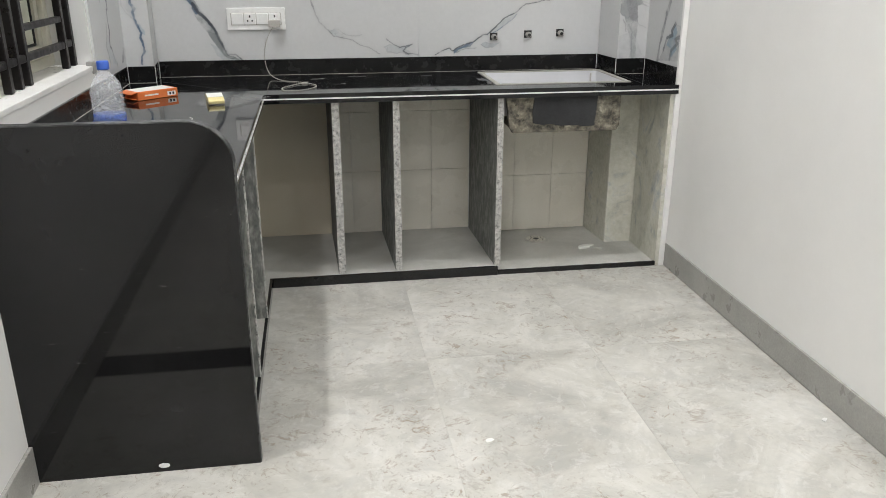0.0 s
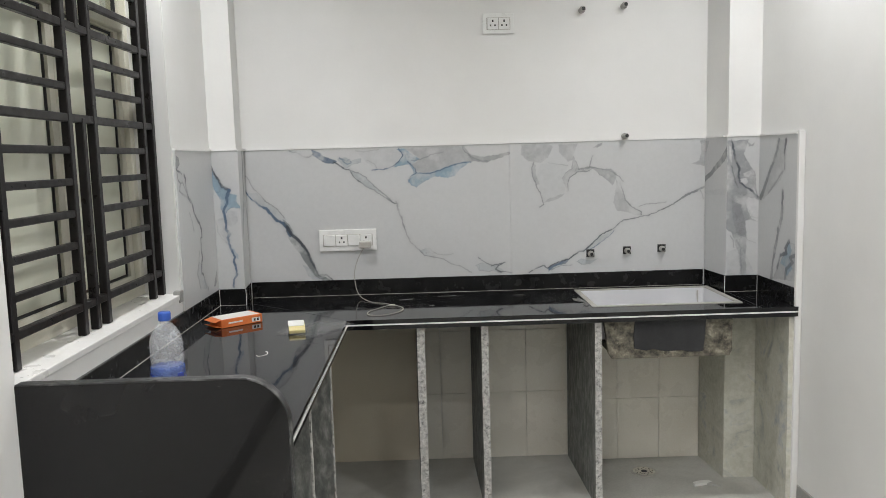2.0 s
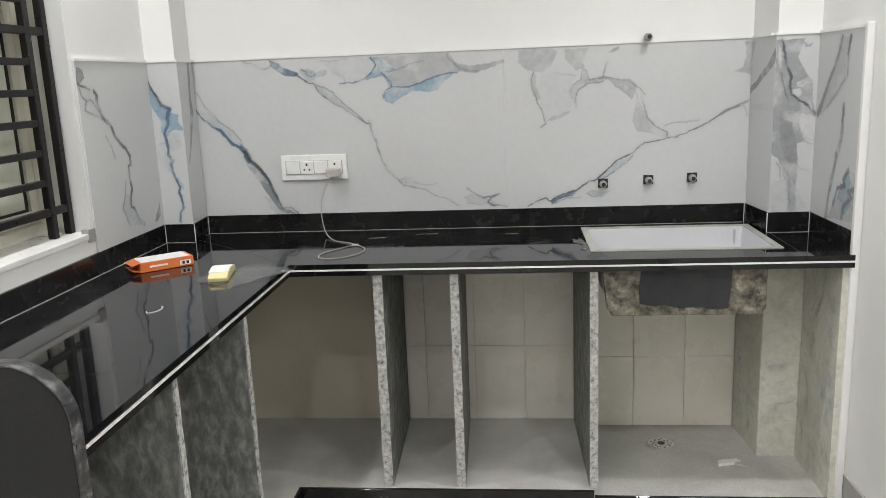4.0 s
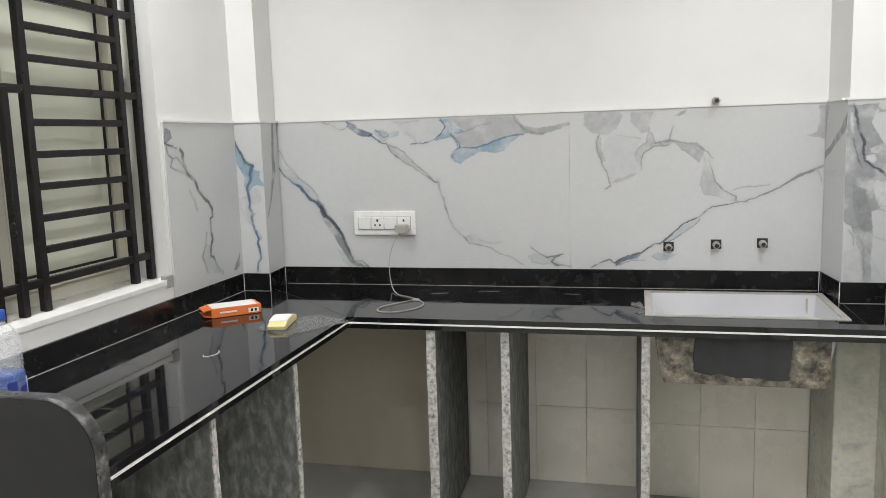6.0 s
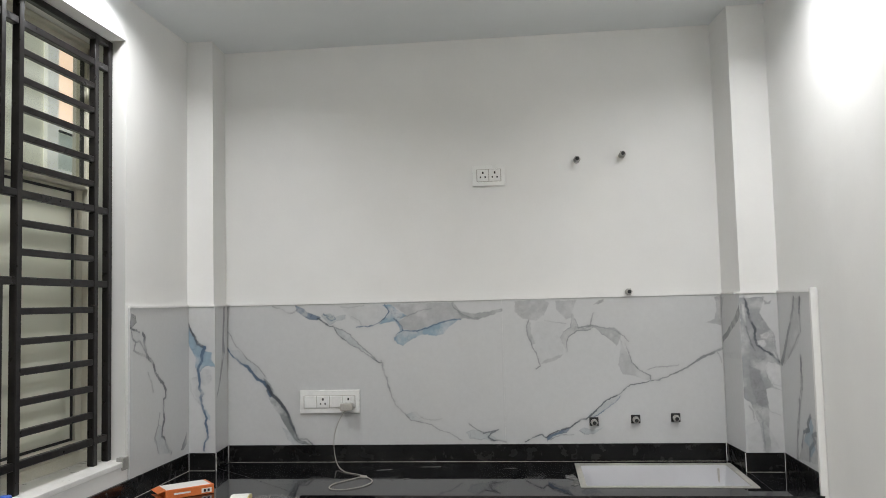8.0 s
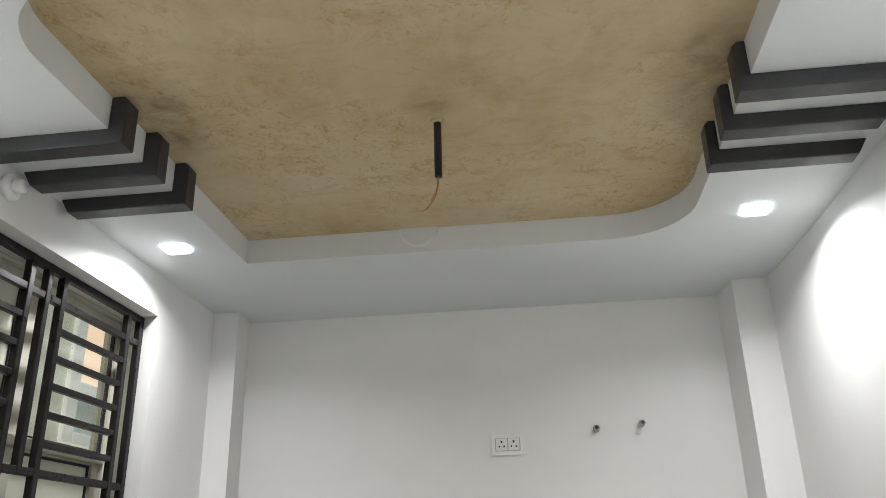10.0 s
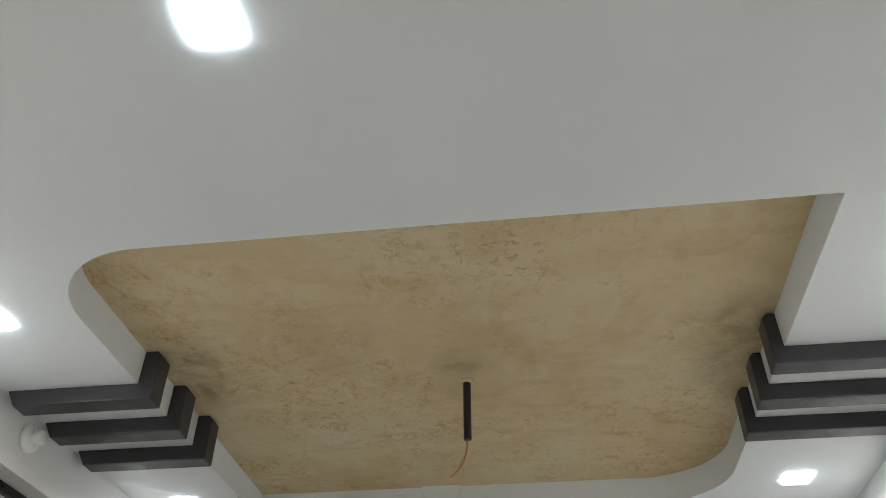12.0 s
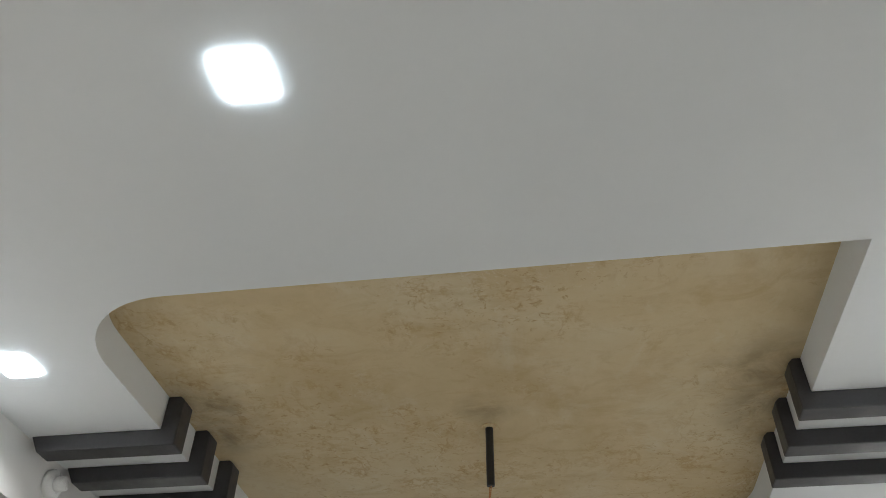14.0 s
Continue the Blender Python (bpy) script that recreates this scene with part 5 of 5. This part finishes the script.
    stroke([(0.965, 1.005), (0.981, 1.014), (1.012, 1.032), (1.042, 1.055), (1.065, 1.071), (1.089, 1.096)], 0.0015, 0.0013, DEEP, 0.8),
    stroke([(1.249, 1.163), (1.287, 1.177), (1.310, 1.190), (1.343, 1.201), (1.370, 1.216), (1.399, 1.233), (1.432, 1.255), (1.465, 1.267), (1.511, 1.288)], 0.0016, 0.004, SMOKE, 1.0),
    stroke([(1.204, 1.206), (1.231, 1.216), (1.288, 1.217), (1.332, 1.224)], 0.0013, 0.0016, SMOKE, 0.7),
    stroke([(1.494, 1.270), (1.507, 1.247), (1.509, 1.233)], 0.002, 0.0012, SMOKE, 0.7),
    wash([(0.658, 1.510), (0.781, 1.509), (0.804, 1.494), (0.779, 1.444), (0.744, 1.422), (0.685, 1.430), (0.654, 1.461)], GREYSTONE, 0.85, 0),
    wash([(0.828, 1.506), (0.920, 1.506), (0.895, 1.450), (0.899, 1.434), (0.871, 1.426), (0.831, 1.465)], GREYSTONE, 0.85, 0),
    wash([(0.704, 1.419), (0.720, 1.412), (0.725, 1.365), (0.738, 1.324), (0.719, 1.318), (0.707, 1.365)], GREYSTONE, 0.9, 0.2),
    wash([(0.744, 1.418), (0.871, 1.412), (0.861, 1.375), (0.842, 1.348), (0.857, 1.312), (0.856, 1.277), (0.785, 1.252), (0.757, 1.234), (0.739, 1.287), (0.725, 1.365)], PALE, 0.35, 0),
    stroke([(0.713, 1.424), (0.703, 1.401), (0.707, 1.365), (0.720, 1.330), (0.724, 1.306), (0.739, 1.287), (0.750, 1.258), (0.756, 1.227), (0.737, 1.216)], 0.0015, 0.002, SMOKE, 0.85),
    stroke([(0.779, 1.421), (0.825, 1.414), (0.871, 1.409)], 0.0012, 0.0012, SMOKE, 0.5),
    wash([(0.895, 1.450), (0.917, 1.414), (0.921, 1.391), (0.951, 1.385), (0.974, 1.402), (0.990, 1.388), (0.962, 1.375), (0.916, 1.373), (0.893, 1.357), (0.874, 1.335), (0.868, 1.300), (0.872, 1.288), (0.857, 1.312), (0.842, 1.348), (0.861, 1.375), (0.889, 1.392)], GREYSTONE, 1.0, 0.4),
    stroke([(0.872, 1.288), (0.869, 1.323), (0.881, 1.351), (0.916, 1.373), (0.974, 1.379)], 0.0016, 0.0022, SMOKE, 0.8),
    wash([(0.974, 1.400), (0.997, 1.392), (1.036, 1.386), (1.072, 1.384), (1.103, 1.360), (1.098, 1.337), (1.079, 1.310), (1.053, 1.332), (1.019, 1.359)], GREYSTONE, 1.0, 0.3),
    stroke([(0.974, 1.393), (0.982, 1.434), (0.991, 1.452)], 0.0025, 0.0012, SMOKE, 0.7),
    stroke([(0.921, 1.386), (0.974, 1.396), (0.997, 1.392), (1.065, 1.378), (1.103, 1.355), (1.132, 1.324)], 0.0025, 0.0014, SMOKE, 0.8),
    wash([(1.098, 1.337), (1.111, 1.302), (1.131, 1.266), (1.142, 1.238), (1.175, 1.207), (1.208, 1.183), (1.217, 1.164), (1.186, 1.167), (1.141, 1.185), (1.100, 1.191), (1.085, 1.226), (1.093, 1.291)], GREYSTONE, 0.75, 0.1),
    stroke([(1.116, 1.318), (1.131, 1.278), (1.142, 1.238), (1.175, 1.202), (1.213, 1.180), (1.217, 1.164)], 0.0018, 0.0016, SMOKE, 0.9),
    wash([(0.757, 1.234), (0.785, 1.256), (0.833, 1.273), (0.856, 1.277), (0.844, 1.264), (0.792, 1.240)], GREYSTONE, 0.8, 0.1),
    wash([(0.988, 1.485), (1.011, 1.504), (1.038, 1.507), (1.022, 1.490)], SMOKE, 0.7, 0.2),
    wash([(1.491, 1.505), (1.519, 1.506), (1.518, 1.382), (1.488, 1.393), (1.451, 1.397), (1.488, 1.415), (1.499, 1.455)], GREYSTONE, 1.0, 0.2),
]
MARKS_COLUMN_EAST_SIDE = [
    wash([(3.971, 1.481), (3.938, 1.468), (3.996, 1.410), (4.101, 1.355), (4.214, 1.300), (4.223, 1.322), (4.137, 1.361), (4.030, 1.427)], SMOKE, 0.95, 0.4),
    wash([(4.234, 1.267), (3.933, 1.294), (3.933, 1.261), (4.234, 1.249)], PALE, 0.5, 0),
    wash([(4.228, 1.504), (4.153, 1.502), (4.182, 1.443), (4.221, 1.386)], GREYSTONE, 0.8, 0),
]
MARKS_COLUMN_EAST = [
    wash([(1.536, 1.497), (1.631, 1.501), (1.611, 1.437), (1.641, 1.384), (1.661, 1.362), (1.667, 1.299), (1.679, 1.231), (1.635, 1.248), (1.621, 1.227), (1.631, 1.185), (1.651, 1.152), (1.679, 1.136), (1.641, 1.148), (1.621, 1.143), (1.627, 1.068), (1.627, 0.907), (1.607, 0.894), (1.591, 1.005), (1.571, 1.059), (1.561, 1.091), (1.535, 1.113), (1.535, 1.305)], SMOKE, 0.72, 0.3),
    wash([(1.561, 1.236), (1.601, 1.218), (1.621, 1.132), (1.619, 1.068), (1.587, 1.080), (1.563, 1.155)], SMOKE, 0.6, 0),
    wash([(1.538, 1.006), (1.601, 1.026), (1.635, 0.982), (1.662, 0.917), (1.611, 0.885), (1.546, 0.887)], PALE, 0.7, 0),
    wash([(1.544, 1.476), (1.554, 1.472), (1.558, 1.388), (1.546, 1.420)], WHITE, 0.8, 0),
    wash([(1.607, 1.354), (1.641, 1.367), (1.651, 1.352), (1.631, 1.332), (1.611, 1.339)], WHITE, 1, 0.2),
    wash([(1.587, 1.330), (1.621, 1.333), (1.631, 1.317), (1.621, 1.301), (1.595, 1.313)], WHITE, 1, 0.2),
    wash([(1.621, 1.234), (1.661, 1.247), (1.679, 1.231), (1.679, 1.151), (1.641, 1.163), (1.635, 1.195)], WHITE, 1, 0.2),
    wash([(1.647, 1.296), (1.659, 1.287), (1.671, 1.261), (1.659, 1.266)], WHITE, 1, 0.2),
    stroke([(1.554, 1.501), (1.568, 1.450), (1.572, 1.419), (1.591, 1.376), (1.587, 1.345), (1.595, 1.313), (1.621, 1.291), (1.651, 1.275), (1.679, 1.244)], 0.0036, 0.0028, INK, 0.85),
    stroke([(1.558, 1.388), (1.567, 1.345), (1.575, 1.313), (1.587, 1.292)], 0.002, 0.0016, INK, 0.5),
    stroke([(1.581, 1.059), (1.601, 1.026), (1.605, 0.961), (1.603, 0.907)], 0.003, 0.002, SMOKE, 0.6),
    stroke([(1.555, 1.081), (1.567, 1.059), (1.571, 1.027)], 0.002, 0.0012, SMOKE, 0.6),
    wash([(1.621, 1.497), (1.641, 1.478), (1.655, 1.487), (1.651, 1.469), (1.633, 1.472)], SMOKE, 0.6, 0.1),
    stroke([(1.615, 1.090), (1.631, 1.057), (1.671, 1.041)], 0.0013, 0.0013, SMOKE, 0.4),
]
MARKS_EAST = [
    wash([(3.802, 1.496), (3.710, 1.495), (3.719, 1.385), (3.764, 1.327), (3.860, 1.273), (3.937, 1.238), (3.905, 1.322), (3.825, 1.414)], GREYSTONE, 0.7, 0.1),
    stroke([(3.784, 1.495), (3.795, 1.453), (3.825, 1.414), (3.874, 1.353), (3.918, 1.291), (3.957, 1.243)], 0.006, 0.009, SMOKE, 1.0),
    stroke([(3.715, 1.493), (3.731, 1.442), (3.725, 1.376)], 0.006, 0.004, INK, 0.8),
    stroke([(3.741, 1.366), (3.811, 1.315), (3.873, 1.272)], 0.004, 0.004, SMOKE, 0.6),
    stroke([(3.740, 1.285), (3.739, 1.221), (3.744, 1.172), (3.773, 1.120)], 0.006, 0.01, INK, 0.75),
    stroke([(3.773, 1.120), (3.796, 1.047), (3.820, 0.983), (3.831, 0.903)], 0.008, 0.007, SMOKE, 0.95),
    wash([(3.748, 0.994), (3.670, 1.079), (3.589, 1.074), (3.586, 0.929), (3.819, 0.906)], GREYSTONE, 0.85, 0.2),
    wash([(3.670, 1.079), (3.647, 1.048), (3.663, 1.007), (3.635, 0.973), (3.689, 0.935), (3.701, 0.972), (3.748, 0.984), (3.702, 1.040)], STEEL_BLUE, 0.7, 0.6),
    stroke([(3.670, 1.079), (3.703, 1.050), (3.691, 1.032), (3.748, 1.014), (3.777, 0.960)], 0.007, 0.005, INK, 0.8),
    stroke([(3.589, 1.041), (3.663, 1.017), (3.635, 1.002), (3.690, 0.964), (3.701, 0.923)], 0.006, 0.006, INK, 0.6),
]
veined_tile(wall_back, (0, YB, 0), X_, NY, CX0 - SPLAY_W + 0.008, 0.5996, Z_LOW, ZP, MARKS_NORTH)
veined_tile(wall_back, (0, YB, 0), X_, NY, 0.6004, CX1 - SPLAY_E - 0.008, Z_LOW, ZP, MARKS_NORTH)
veined_tile(wall_left, (XL, 0, 0), Y_, PX, 3.5145, CY0 - 0.0005, Z_LOW, ZP, MARKS_WEST)
veined_tile(column_left, (0, CY0, 0), X_, NY, XL + 0.0085, CX0 + 0.007, Z_LOW, ZP, MARKS_COLUMN_WEST)
k_west, k_east = -SPLAY_W / (YB - CY0), -SPLAY_E / (YB - CY1)
veined_tile(column_left, (CX0 - k_west * CY0, 0, 0), (k_west, 1, 0), PX, CY0 - 0.0075, YB - 0.0085, Z_LOW, ZP, MARKS_COLUMN_WEST_SIDE)
veined_tile(column_right, (CX1 - k_east * CY1, 0, 0), (k_east, 1, 0), NX, CY1 - 0.0075, YB - 0.0085, Z_LOW, ZP, MARKS_COLUMN_EAST_SIDE)
veined_tile(column_right, (0, CY1, 0), X_, NY, CX1 - 0.007, XR - 0.0085, Z_LOW, ZP, MARKS_COLUMN_EAST)
veined_tile(wall_right, (XR, 0, 0), Y_, NX, 3.6125, CY1 - 0.0005, Z_LOW, ZP, MARKS_EAST)
TP = 0.012
trim_top = structure("trim_2", joined((CX0 - SPLAY_W + TP, CX1 - SPLAY_E - TP, YB - TP, YB, ZP, ZP + 0.008), (XL, XL + TP, 3.5145, CY0 - TP, ZP, ZP + 0.008), (XL + TP, CX0 + TP, CY0 - TP, CY0, ZP, ZP + 0.008), (CX0 - SPLAY_W, CX0 - 0.007 + TP, CY0, YB, ZP, ZP + 0.008), (CX1 - SPLAY_E + 0.008 - TP, CX1, CY1, YB, ZP, ZP + 0.008), (CX1 - TP, XR - TP, CY1 - TP, CY1, ZP, ZP + 0.008), (XR - TP, XR, 3.612, CY1 - TP, ZP, ZP + 0.008)), PAINT, "white plaster bead along the top of the wall tiles", "trim")

# ---- small tiles inside the cupboards ----
def tile_field(parent, x0, x1, zs, anchor, pitch, mat):
    xs = sorted({x0, x1} | {anchor + k * pitch for k in range(-12, 13) if x0 + 0.01 < anchor + k * pitch < x1 - 0.01})
    for a, b in zip(xs, xs[1:]):
        for c, d in zip(zs, zs[1:]):
            ob = part("cupboard_tile", box(a + 0.0006, b - 0.0006, YB - 0.012, YB - 0.0015, c + 0.0006, d - 0.0006, 0.0008, 1), mat, parent)


# the corner bay takes a browner, darker beige than the other two
tile_field(wall_back, XL + 0.12, 0.139, [ZF, 0.7865], 5.0, 0.80, BEIGE_BROWN)
tile_field(wall_back, 0.173, 0.857, [ZF, 0.333, 0.637, 0.7865], 0.660, 0.204, BEIGE)
tile_field(wall_back, 0.886, 1.494, [-0.019, 0.282, 0.586, 0.7865], 1.098, 0.203, BEIGE)

# ---- floor tiles ----
TX, TY, gap = 0.628, 1.256, 0.0002
for i in range(-4, 5):
    for j in range(-6, 4):
        a, b = max(0.445 + i * TX, XL), min(0.445 + (i + 1) * TX, XW)
        c, d = max(2.82 + j * TY, YR), min(2.82 + (j + 1) * TY, YB)
        if b - a > 0.02 and d - c > 0.02:
            part("floor_tile", box(a + gap, b - gap, c + gap, d - gap, FZ - 0.005, FZ, 0.0003, 1), FLOOR_TILE, floor)
